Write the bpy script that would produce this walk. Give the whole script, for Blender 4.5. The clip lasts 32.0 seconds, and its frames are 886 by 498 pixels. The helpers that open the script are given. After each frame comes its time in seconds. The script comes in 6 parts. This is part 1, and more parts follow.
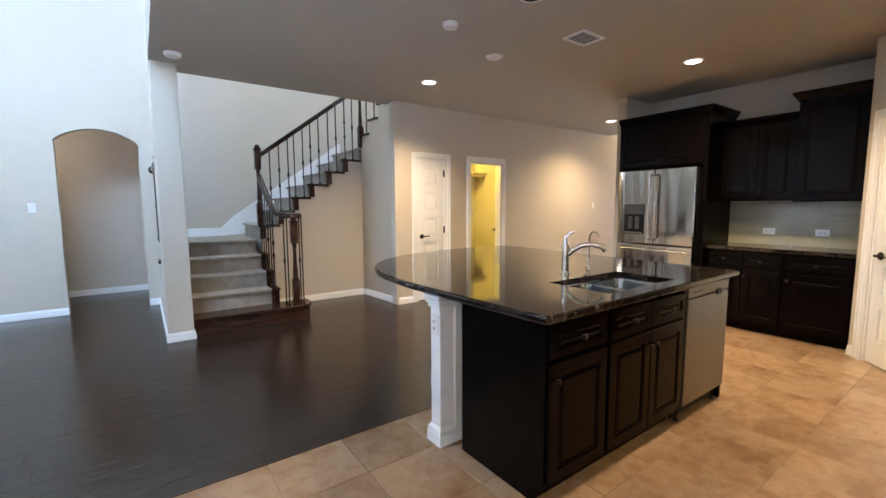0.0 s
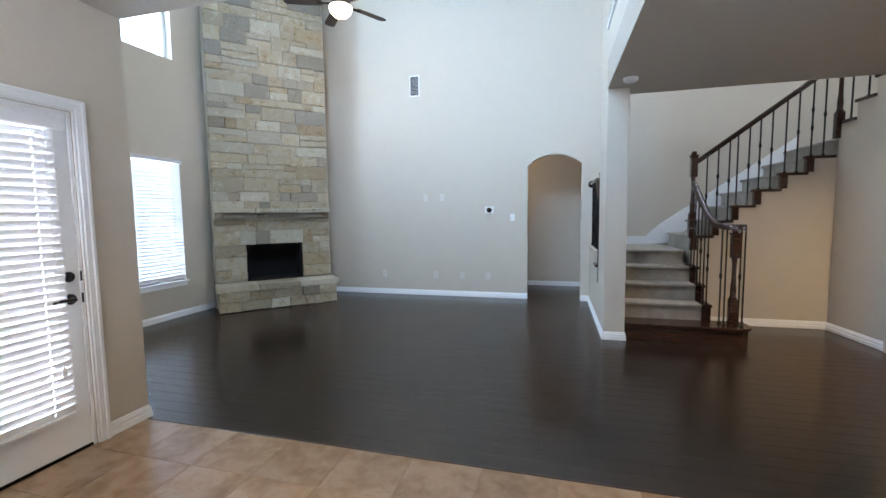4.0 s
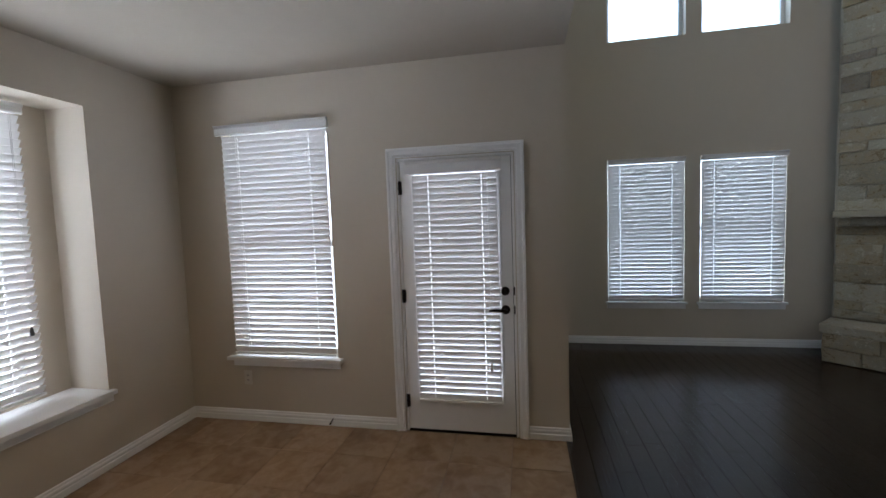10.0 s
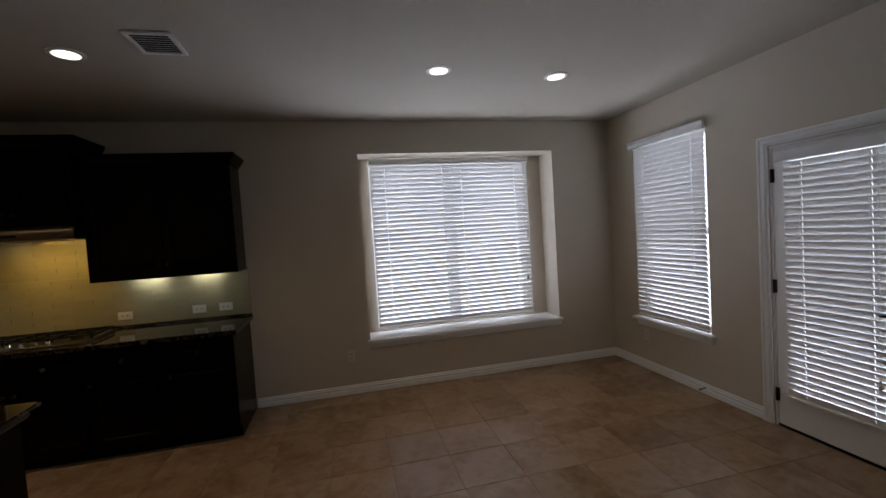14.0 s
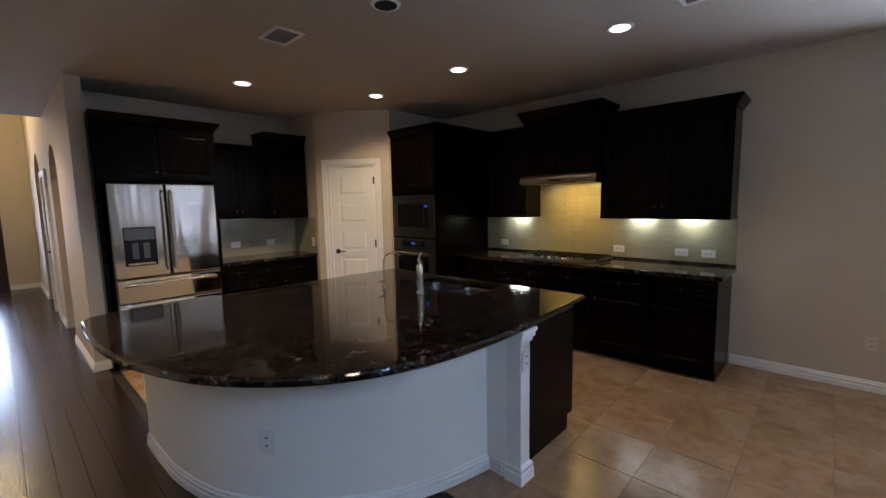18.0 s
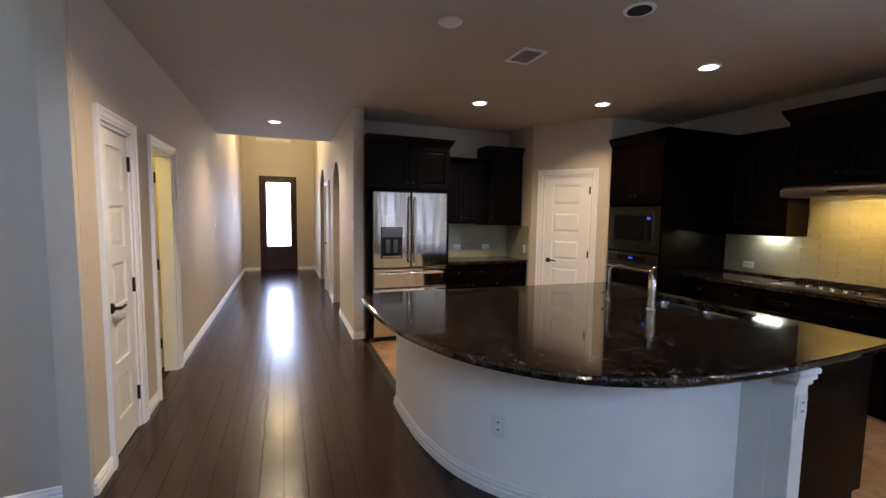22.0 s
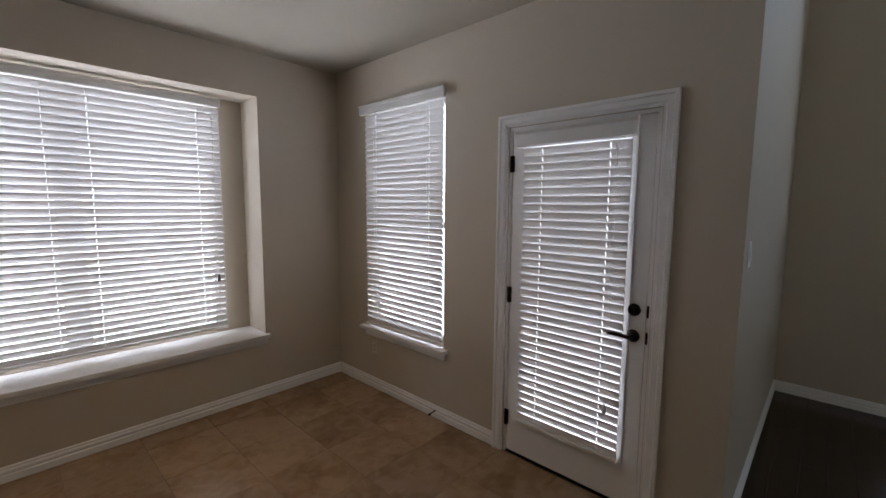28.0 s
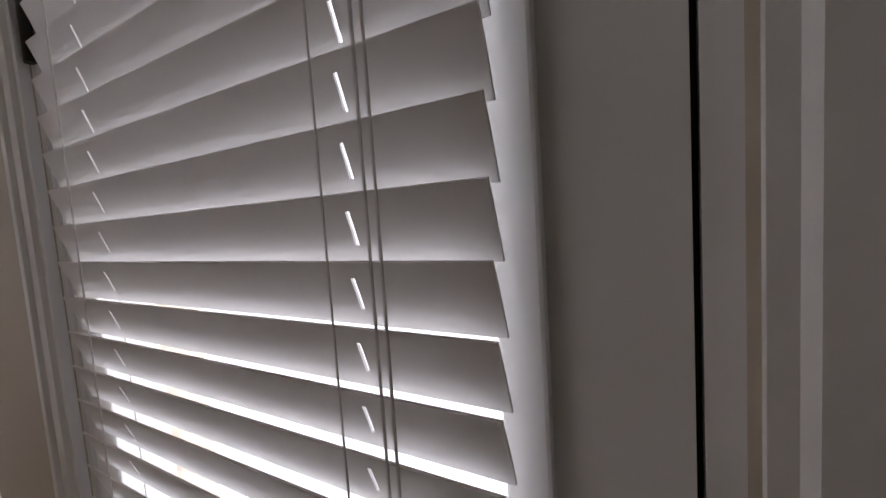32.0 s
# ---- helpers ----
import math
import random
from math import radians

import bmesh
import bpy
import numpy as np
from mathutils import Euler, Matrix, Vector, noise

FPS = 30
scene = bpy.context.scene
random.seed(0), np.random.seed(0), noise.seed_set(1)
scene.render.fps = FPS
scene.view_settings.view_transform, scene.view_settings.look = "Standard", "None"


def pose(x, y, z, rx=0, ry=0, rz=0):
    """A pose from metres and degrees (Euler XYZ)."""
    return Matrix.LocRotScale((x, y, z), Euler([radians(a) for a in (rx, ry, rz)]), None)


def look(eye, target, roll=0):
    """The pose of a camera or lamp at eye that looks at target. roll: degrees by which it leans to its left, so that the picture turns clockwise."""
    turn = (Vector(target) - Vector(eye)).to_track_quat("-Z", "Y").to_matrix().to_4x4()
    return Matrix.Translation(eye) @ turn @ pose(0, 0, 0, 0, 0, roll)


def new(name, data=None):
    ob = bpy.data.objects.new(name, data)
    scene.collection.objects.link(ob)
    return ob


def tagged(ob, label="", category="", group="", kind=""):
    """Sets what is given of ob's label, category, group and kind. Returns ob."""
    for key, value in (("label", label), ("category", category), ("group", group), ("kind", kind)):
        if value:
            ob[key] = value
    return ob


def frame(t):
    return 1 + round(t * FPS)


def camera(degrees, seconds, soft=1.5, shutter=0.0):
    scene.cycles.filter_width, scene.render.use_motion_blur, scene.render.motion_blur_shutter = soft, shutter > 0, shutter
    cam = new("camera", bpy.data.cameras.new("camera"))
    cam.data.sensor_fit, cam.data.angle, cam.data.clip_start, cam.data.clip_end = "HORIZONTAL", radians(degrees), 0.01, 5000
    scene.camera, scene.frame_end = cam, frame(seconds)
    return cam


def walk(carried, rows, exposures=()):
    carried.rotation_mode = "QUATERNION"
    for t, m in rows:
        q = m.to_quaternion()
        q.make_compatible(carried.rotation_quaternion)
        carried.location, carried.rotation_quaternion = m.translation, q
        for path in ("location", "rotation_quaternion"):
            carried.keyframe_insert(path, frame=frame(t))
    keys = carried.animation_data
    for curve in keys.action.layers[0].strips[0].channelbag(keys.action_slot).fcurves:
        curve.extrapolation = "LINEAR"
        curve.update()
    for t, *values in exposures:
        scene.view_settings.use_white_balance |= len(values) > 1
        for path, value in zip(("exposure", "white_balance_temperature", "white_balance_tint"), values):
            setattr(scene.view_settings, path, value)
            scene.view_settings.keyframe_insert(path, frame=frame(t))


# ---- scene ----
cam = camera(93.6, 32.0)
PATH = [
    (0, (0.638, 1.267, 1.363), (1.801, 2.881, 1.157), -0.3),
    (0.5, (0.582, 1.28, 1.368), (1.596, 2.993, 1.178), -0.4),
    (1, (0.524, 1.297, 1.368), (1.338, 3.115, 1.187), -0.2),
    (1.5, (0.467, 1.309, 1.368), (1.046, 3.214, 1.179), -0.0),
    (2, (0.434, 1.305, 1.38), (0.76, 3.269, 1.19), -0.1),
    (2.5, (0.341, 1.312, 1.362), (0.475, 3.299, 1.174), 0.3),
    (3, (0.295, 1.306, 1.379), (0.221, 3.296, 1.194), 0.1),
    (3.5, (0.274, 1.302, 1.392), (-0.019, 3.272, 1.205), -0.3),
    (4, (0.242, 1.291, 1.429), (-0.276, 3.216, 1.263), -0.7),
    (4.5, (0.222, 1.27, 1.453), (-0.528, 3.12, 1.326), -2.4),
    (6.5, (0.321, 1.295, 1.609), (-0.875, 2.897, 1.548), -3.2),
    (7, (0.391, 1.417, 1.614), (-0.951, 2.894, 1.481), -3.2),
    (7.5, (0.406, 1.697, 1.649), (-1.083, 3.03, 1.579), -2.3),
    (8, (0.46, 2.012, 1.679), (-1.224, 3.092, 1.705), -2.0),
    (8.5, (0.503, 2.295, 1.669), (-1.377, 2.979, 1.67), -0.8),
    (9, (0.479, 2.626, 1.637), (-1.469, 3.081, 1.651), -0.5),
    (9.5, (0.458, 2.949, 1.628), (-1.541, 3.01, 1.65), -2.1),
    (10, (0.411, 3.242, 1.605), (-1.546, 2.856, 1.466), -2.0),
    (10.5, (0.304, 3.529, 1.596), (-1.536, 2.757, 1.454), -3.3),
    (11, (0.221, 3.769, 1.628), (-1.484, 2.726, 1.56), -1.4),
    (11.5, (0.256, 3.959, 1.632), (-1.269, 2.667, 1.561), 0.8),
    (12, (0.31, 4.184, 1.6), (-0.99, 2.666, 1.511), -1.7),
    (12.5, (0.316, 4.385, 1.619), (-0.76, 2.7, 1.547), -3.5),
    (13, (0.336, 4.536, 1.625), (-0.486, 2.716, 1.517), -2.0),
    (13.5, (0.424, 4.659, 1.625), (-0.218, 2.766, 1.543), -2.9),
    (15.5, (0.557, 4.843, 1.523), (0.761, 2.858, 1.39), -2.5),
    (16, (0.61, 4.87, 1.525), (1.055, 2.925, 1.37), -1.9),
    (16.5, (0.647, 4.897, 1.545), (1.359, 3.037, 1.356), -1.9),
    (17, (0.695, 4.931, 1.55), (1.642, 3.181, 1.347), -1.5),
    (17.5, (0.741, 4.978, 1.56), (1.904, 3.364, 1.348), -1.5),
    (18, (0.775, 5.016, 1.544), (2.133, 3.565, 1.325), -1.1),
    (18.5, (0.795, 5.062, 1.538), (2.305, 3.772, 1.305), -0.8),
    (19, (0.819, 5.115, 1.533), (2.453, 3.986, 1.295), -0.4),
    (19.5, (0.832, 5.162, 1.525), (2.557, 4.176, 1.296), -0.0),
    (20, (0.838, 5.202, 1.525), (2.607, 4.295, 1.304), 0.9),
    (20.5, (0.844, 5.227, 1.522), (2.654, 4.4, 1.319), 0.5),
    (21, (0.836, 5.248, 1.52), (2.68, 4.492, 1.342), 0.7),
    (21.5, (0.833, 5.261, 1.527), (2.693, 4.544, 1.368), 1.0),
    (22, (0.839, 5.269, 1.524), (2.701, 4.558, 1.359), 0.8),
    (22.5, (0.84, 5.264, 1.522), (2.689, 4.518, 1.37), 0.7),
    (23, (0.834, 5.243, 1.536), (2.614, 4.34, 1.406), 0.1),
    (23.5, (0.812, 5.219, 1.558), (2.564, 4.256, 1.501), -0.9),
    (24, (0.806, 5.198, 1.586), (2.5, 4.136, 1.562), -0.8),
    (24.5, (0.784, 5.136, 1.615), (2.297, 3.829, 1.649), -1.4),
    (25, (0.713, 5.035, 1.65), (1.774, 3.341, 1.71), -2.0),
    (25.5, (0.567, 4.887, 1.66), (0.962, 2.926, 1.65), -2.8),
    (26, (0.535, 4.65, 1.708), (0.222, 2.676, 1.727), -2.2),
    (26.5, (0.354, 4.415, 1.695), (-0.391, 2.559, 1.63), -1.2),
    (28.5, (-0.715, 3.66, 1.592), (-2.298, 2.445, 1.424), -0.4),
    (29, (-1.065, 3.59, 1.592), (-2.725, 2.474, 1.526), -2.4),
    (29.5, (-1.393, 3.533, 1.598), (-3.10, 2.495, 1.505), -2.6),
    (30, (-1.718, 3.428, 1.553), (-3.485, 2.484, 1.512), -2.3),
    (30.5, (-1.985, 3.345, 1.556), (-3.794, 2.497, 1.469), -1.9),
    (31, (-2.165, 3.283, 1.566), (-3.909, 2.311, 1.447), -2.5),
    (31.5, (-2.263, 3.193, 1.554), (-4.0, 2.209, 1.418), -3.9),
    (32, (-2.323, 3.151, 1.544), (-4.037, 2.135, 1.379), -3.9),
]
# the film camera's own exposure and white balance: seconds, stops, kelvin, tint
EXPOSURES = [(0, 0.62, 5350, 12), (2, 0.4, 5500, 12), (3, 0.25, 5450, 12), (4, 0.2, 5550, 12), (6.5, -0.75, 5800, 13), (8, -0.92, 5950, 13), (9, -1.22, 5950, 13), (11, -1.5, 5800, 13), (13, -1.95, 5900, 14), (16, -1.7, 5900, 16), (18, -0.62, 5200, 15), (19, -0.3, 5150, 15), (21, -0.22, 5150, 15), (23, -0.2, 5200, 15), (24, -0.25, 5450, 15), (25, -0.5, 6200, 15), (26, -0.4, 6300, 13), (27, -0.95, 6300, 15), (28, -1.65, 6200, 17), (30.5, -2.1, 6400, 20), (32, -2.15, 6600, 21)]
walk(cam, [(t, look(eye, target, roll)) for t, eye, target, roll in PATH], EXPOSURES)

# ---- world and light ----
world = bpy.data.worlds.new("sky")
scene.world = world
world.use_nodes = True
wn = world.node_tree
sky = wn.nodes.new("ShaderNodeTexSky")
sky.sky_type, sky.sun_disc = "NISHITA", False
sky.sun_elevation, sky.sun_rotation = radians(48), radians(150)
sky.dust_density, sky.air_density = 3.0, 1.0
wn.links.new(sky.outputs[0], wn.nodes["Background"].inputs[0])
wn.nodes["Background"].inputs[1].default_value = 0.12


def lamp(name, kind, m, energy, colour, **more):
    data = bpy.data.lights.new(name, kind)
    data.energy, data.color = energy, colour
    for key, value in more.items():
        if key == "size":
            data.size = value
        elif key == "size_y":
            data.shape, data.size_y = "RECTANGLE", value
        elif key == "angle":
            data.angle = value
        elif key == "spot":
            data.spot_size, data.spot_blend = radians(value), 1.0
        elif key == "radius":
            data.shadow_soft_size = value
        elif key == "spread":
            data.spread = radians(value)
    ob = new(name, data)
    ob.matrix_world = m
    return ob


lamp("sun", "SUN", look((0, 0, 10), (4.0, 2.5, 0.0)), 0.9, (1.0, 0.96, 0.9), angle=radians(12))
TOP = 5.6
DAY = (0.87, 0.93, 1.0)
SKYLIGHT = (0.58, 0.79, 1.0)
# the sky's light in the window openings, outside the blinds; the size is width, height
for x, y, z, w, h, tx, ty, e in [
    (-2.97, 1.68, 1.45, 3.3, 2.9, 1, 0, 560),
    (-0.82, -0.40, 1.45, 2.6, 2.4, 0, 1, 850), (-5.42, 5.22, 1.4, 3.0, 2.3, 1, 0, 620),
]:
    lamp("window_light", "AREA", look((x, y, z), (x + tx, y + ty, z)), e, DAY if x > -4 else (0.74, 0.88, 1.0), size=w, size_y=h)
lamp("window_light", "AREA", look((-5.42, 5.22, 4.4), (-4.42, 5.22, 4.4)), 400, SKYLIGHT, size=3.0, size_y=2.1)
# extra lamp behind two made-up, unseen south windows, to even out the north wall
lamp("window_light", "AREA", look((-0.9, 3.15, 4.4), (-0.9, 4.15, 4.4)), 320, SKYLIGHT, size=2.9, size_y=2.1)
lamp("window_light", "AREA", look((12.90, 5.40, 1.5), (11.9, 5.40, 1.5)), 62, (0.95, 0.96, 1.0), size=1.2, size_y=2.3, spread=100)
# recessed ceiling lamps: the lit ones
CANS = [(-0.26, 1.81), (-1.21, 1.757), (5.07, 3.25), (4.57, 2.005), (3.335, 2.03), (1.945, 1.90), (7.05, 5.37), (3.348, 5.285)]
for x, y in CANS:
    lamp("can_lamp", "SPOT", look((x, y, 2.73), (x, y, 0)), (340 if x < 5 else 280) if y > 5 else 190 if x > 4 else 50, (1.0, 0.68, 0.33), spot=140, radius=0.06)
for x in (1.74, 2.20, 3.66):
    lamp("under_cabinet_lamp", "AREA", look((x, 0.505, 1.374), (x, 0.49, 0)), 2.7, (1.0, 0.93, 0.66), size=0.22, size_y=0.05)
lamp("hood_lamp", "AREA", look((2.90, 0.72, 1.71), (2.90, 0.6, 0)), 11, (1.0, 0.58, 0.11), size=0.5, size_y=0.12)
# apart from fan_lamp, unseen lamps added to brighten laundry, entry, passage and stairwell
lamp("laundry_fill", "POINT", pose(4.95, 7.35, 2.4), 62, (1.0, 0.66, 0.09), radius=0.12)
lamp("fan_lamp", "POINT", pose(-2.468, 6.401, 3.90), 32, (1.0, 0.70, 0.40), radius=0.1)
lamp("entry_fill", "POINT", pose(10.6, 5.4, 3.1), 85, (1.0, 0.68, 0.26), radius=0.15)
lamp("passage_fill", "POINT", pose(-1.0, 9.2, 2.45), 14, (1.0, 0.85, 0.66), radius=0.1)
lamp("stairwell_fill", "AREA", look((2.6, 7.4, TOP - 0.1), (2.6, 7.4, 0)), 55, (0.86, 0.93, 1.0), size=0.4, size_y=0.4)

# ---- materials ----


def material(name, colour, rough=0.5, metal=0.0, vary=0.08, scale=8.0, bump=0.0, bump_scale=80.0, spread=0.0, coat=0.0, spec=0.5, trans=0.0, play=0.06):
    """Paint, wood, metal: two scales of noise in the colour, noise in the gloss, fine relief, and a shift from piece to piece."""
    m = bpy.data.materials.new(name)
    m.use_nodes = True
    n, l = m.node_tree.nodes, m.node_tree.links
    b = n["Principled BSDF"]
    b.inputs["Roughness"].default_value, b.inputs["Metallic"].default_value = rough, metal
    b.inputs["Coat Weight"].default_value = coat
    b.inputs["Coat Roughness"].default_value = 0.12
    b.inputs["Specular IOR Level"].default_value = spec
    geo = n.new("ShaderNodeNewGeometry")
    big, fine = n.new("ShaderNodeTexNoise"), n.new("ShaderNodeTexNoise")
    big.inputs["Scale"].default_value, fine.inputs["Scale"].default_value = scale * 0.16, scale * 3
    big.inputs["Detail"].default_value, fine.inputs["Detail"].default_value = 4, 3
    for t in (big, fine):
        l.new(geo.outputs["Position"], t.inputs["Vector"])
    mix = n.new("ShaderNodeMath")
    mix.operation = "MULTIPLY_ADD"
    mix.inputs[1].default_value = 0.6
    l.new(fine.outputs[0], mix.inputs[0])
    l.new(big.outputs[0], mix.inputs[2])
    value = mix.outputs[0]
    ramp = n.new("ShaderNodeMapRange")
    ramp.inputs[1].default_value, ramp.inputs[2].default_value = 0.45, 1.15
    ramp.inputs[3].default_value, ramp.inputs[4].default_value = 1 - vary, 1 + vary
    l.new(value, ramp.inputs[0])
    out = ramp.outputs[0]
    if spread:
        info = n.new("ShaderNodeObjectInfo")
        r2 = n.new("ShaderNodeMapRange")
        r2.inputs[3].default_value, r2.inputs[4].default_value = 1 - spread, 1 + spread
        l.new(info.outputs["Random"], r2.inputs[0])
        mm = n.new("ShaderNodeMath")
        mm.operation = "MULTIPLY"
        l.new(out, mm.inputs[0])
        l.new(r2.outputs[0], mm.inputs[1])
        out = mm.outputs[0]
    sc = n.new("ShaderNodeVectorMath")
    sc.operation = "SCALE"
    sc.inputs[0].default_value = colour[:3]
    l.new(out, sc.inputs["Scale"])
    l.new(sc.outputs[0], b.inputs["Base Color"])
    rr = n.new("ShaderNodeMapRange")
    rr.inputs[3].default_value, rr.inputs[4].default_value = max(0.02, rough - play), min(1, rough + play)
    l.new(big.outputs[0], rr.inputs[0])
    l.new(rr.outputs[0], b.inputs["Roughness"])
    if bump:
        bn = n.new("ShaderNodeTexNoise")
        bn.inputs["Scale"].default_value, bn.inputs["Detail"].default_value = bump_scale, 4
        l.new(geo.outputs["Position"], bn.inputs["Vector"])
        bp = n.new("ShaderNodeBump")
        bp.inputs["Strength"].default_value, bp.inputs["Distance"].default_value = bump, 0.004
        l.new(bn.outputs[0], bp.inputs["Height"])
        l.new(bp.outputs[0], b.inputs["Normal"])
    if trans:
        tr = n.new("ShaderNodeBsdfTranslucent")
        l.new(sc.outputs[0], tr.inputs[0])
        mx = n.new("ShaderNodeMixShader")
        mx.inputs[0].default_value = trans
        l.new(b.outputs[0], mx.inputs[1])
        l.new(tr.outputs[0], mx.inputs[2])
        l.new(mx.outputs[0], n["Material Output"].inputs[0])
    return m


def glowing(name, colour, strength):
    m = bpy.data.materials.new(name)
    m.use_nodes = True
    b = m.node_tree.nodes["Principled BSDF"]
    b.inputs["Base Color"].default_value = (*colour, 1)
    b.inputs["Emission Color"].default_value = (*colour, 1)
    b.inputs["Emission Strength"].default_value = strength
    return m


def grained(name, dark, light, rough, axis, stretch=14.0, scale=6.0, spread=0.2, bump=0.15, coat=0.0, spec=0.5, play=0.06):
    """Wood: grain drawn out along an axis, shifted from board to board."""
    m = material(name, dark, rough, 0, 0.1, spread=spread, coat=coat, spec=spec, play=play)
    n, l = m.node_tree.nodes, m.node_tree.links
    b = n["Principled BSDF"]
    geo, info = n.new("ShaderNodeNewGeometry"), n.new("ShaderNodeObjectInfo")
    add = n.new("ShaderNodeVectorMath")
    add.operation = "MULTIPLY_ADD"
    l.new(info.outputs["Random"], add.inputs[0])
    add.inputs[1].default_value = (31, 17, 23)
    l.new(geo.outputs["Position"], add.inputs[2])
    mp = n.new("ShaderNodeMapping")
    s = [stretch, stretch, stretch]
    s[axis] = 0.8
    mp.inputs["Scale"].default_value = s
    l.new(add.outputs[0], mp.inputs[0])
    t = n.new("ShaderNodeTexNoise")
    t.inputs["Scale"].default_value, t.inputs["Detail"].default_value, t.inputs["Distortion"].default_value = scale, 6, 0.8
    l.new(mp.outputs[0], t.inputs["Vector"])
    cr = n.new("ShaderNodeValToRGB")
    cr.color_ramp.elements[0].position, cr.color_ramp.elements[1].position = 0.3, 0.72
    cr.color_ramp.elements[0].color, cr.color_ramp.elements[1].color = (*dark, 1), (*light, 1)
    l.new(t.outputs[0], cr.inputs[0])
    old = b.inputs["Base Color"].links[0].from_node
    mul = n.new("ShaderNodeVectorMath")
    mul.operation = "SCALE"
    l.new(cr.outputs[0], mul.inputs[0])
    l.new(old.inputs["Scale"].links[0].from_socket, mul.inputs["Scale"])
    l.new(mul.outputs[0], b.inputs["Base Color"])
    bp = n.new("ShaderNodeBump")
    bp.inputs["Strength"].default_value, bp.inputs["Distance"].default_value = bump, 0.003
    l.new(t.outputs[0], bp.inputs["Height"])
    l.new(bp.outputs[0], b.inputs["Normal"])
    return m


def mottled(name, colours, scale, rough, bump=0.0, spread=0.0, coat=0.0, detail=8, vein=0.0, lo=0.3, hi=0.72):
    """Stone: a colour ramp over layered noise, moved from piece to piece."""
    m = bpy.data.materials.new(name)
    m.use_nodes = True
    n, l = m.node_tree.nodes, m.node_tree.links
    b = n["Principled BSDF"]
    b.inputs["Roughness"].default_value, b.inputs["Coat Weight"].default_value = rough, coat
    geo, info = n.new("ShaderNodeNewGeometry"), n.new("ShaderNodeObjectInfo")
    add = n.new("ShaderNodeVectorMath")
    add.operation = "MULTIPLY_ADD"
    l.new(info.outputs["Random"], add.inputs[0])
    add.inputs[1].default_value = (41, 29, 53)
    l.new(geo.outputs["Position"], add.inputs[2])
    t, t2 = n.new("ShaderNodeTexNoise"), n.new("ShaderNodeTexNoise")
    for q, k in ((t, scale), (t2, scale * 5)):
        q.inputs["Scale"].default_value, q.inputs["Detail"].default_value, q.inputs["Distortion"].default_value = k, detail, vein
        l.new(add.outputs[0], q.inputs["Vector"])
    mix = n.new("ShaderNodeMix")
    mix.inputs[0].default_value = 0.4
    l.new(t.outputs[0], mix.inputs[2])
    l.new(t2.outputs[0], mix.inputs[3])
    cr = n.new("ShaderNodeValToRGB")
    els = cr.color_ramp.elements
    while len(els) < len(colours):
        els.new(0.5)
    for i, c in enumerate(colours):
        els[i].position = lo + (hi - lo) * i / (len(colours) - 1)
        els[i].color = (*c, 1)
    l.new(mix.outputs[0], cr.inputs[0])
    out = cr.outputs[0]
    if spread:
        r2 = n.new("ShaderNodeMapRange")
        r2.inputs[3].default_value, r2.inputs[4].default_value = 1 - spread, 1 + spread
        l.new(info.outputs["Random"], r2.inputs[0])
        mul = n.new("ShaderNodeVectorMath")
        mul.operation = "SCALE"
        l.new(out, mul.inputs[0])
        l.new(r2.outputs[0], mul.inputs["Scale"])
        out = mul.outputs[0]
    l.new(out, b.inputs["Base Color"])
    if bump:
        bp = n.new("ShaderNodeBump")
        bp.inputs["Strength"].default_value, bp.inputs["Distance"].default_value = bump, 0.012
        l.new(t2.outputs[0], bp.inputs["Height"])
        l.new(bp.outputs[0], b.inputs["Normal"])
    return m


def glass(name, colour=(1, 1, 1), rough=0.0):
    m = bpy.data.materials.new(name)
    m.use_nodes = True
    b = m.node_tree.nodes["Principled BSDF"]
    b.inputs["Base Color"].default_value = (*colour, 1)
    b.inputs["Transmission Weight"].default_value, b.inputs["Roughness"].default_value, b.inputs["IOR"].default_value = 1.0, rough, 1.45
    return m


WALL = material("wall_paint", (0.52, 0.458, 0.365), 0.72, 0, 0.025, 3, 0.12, 160)
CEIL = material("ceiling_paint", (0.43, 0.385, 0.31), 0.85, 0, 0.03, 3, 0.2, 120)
TRIM = material("white_trim_paint", (0.79, 0.785, 0.77), 0.38, 0, 0.03, 5, 0.03, 60)
ISLE = material("island_wall_paint", (0.84, 0.825, 0.78), 0.6, 0, 0.03, 3, 0.1, 150)
BLIND = material("blind_slat", (0.86, 0.845, 0.83), 0.45, 0, 0.03, 6, 0, trans=0.03)
CORD = material("blind_cord", (0.75, 0.74, 0.72), 0.8)
CAB = material("espresso_cabinet", (0.0026, 0.0018, 0.0017), 0.24, 0, 0.25, 6, 0.02, 90, spec=0.09)
BLACK = material("black_metal", (0.012, 0.011, 0.011), 0.42, 0.6, 0.1)
BRONZE = material("oil_rubbed_bronze", (0.018, 0.014, 0.012), 0.4, 0.7, 0.15)
STEEL = material("brushed_steel", (0.58, 0.56, 0.53), 0.22, 1.0, 0.06, 12, 0.05, 300)
FRIDGE = material("fridge_steel", (0.60, 0.575, 0.54), 0.12, 1.0, 0.05, 12, 0.18, 3.2)
HOODSTEEL = material("hood_steel", (0.17, 0.145, 0.12), 0.34, 1.0, 0.06, 12, 0.04, 260)
DISH = material("dishwasher_steel", (0.22, 0.215, 0.21), 0.34, 1.0, 0.05, 12, 0.04, 300)
SINK = material("sink_steel", (0.30, 0.295, 0.29), 0.20, 1.0, 0.06, 12)
DARKSTEEL = material("dark_steel", (0.15, 0.14, 0.13), 0.3, 1.0, 0.06, 12)
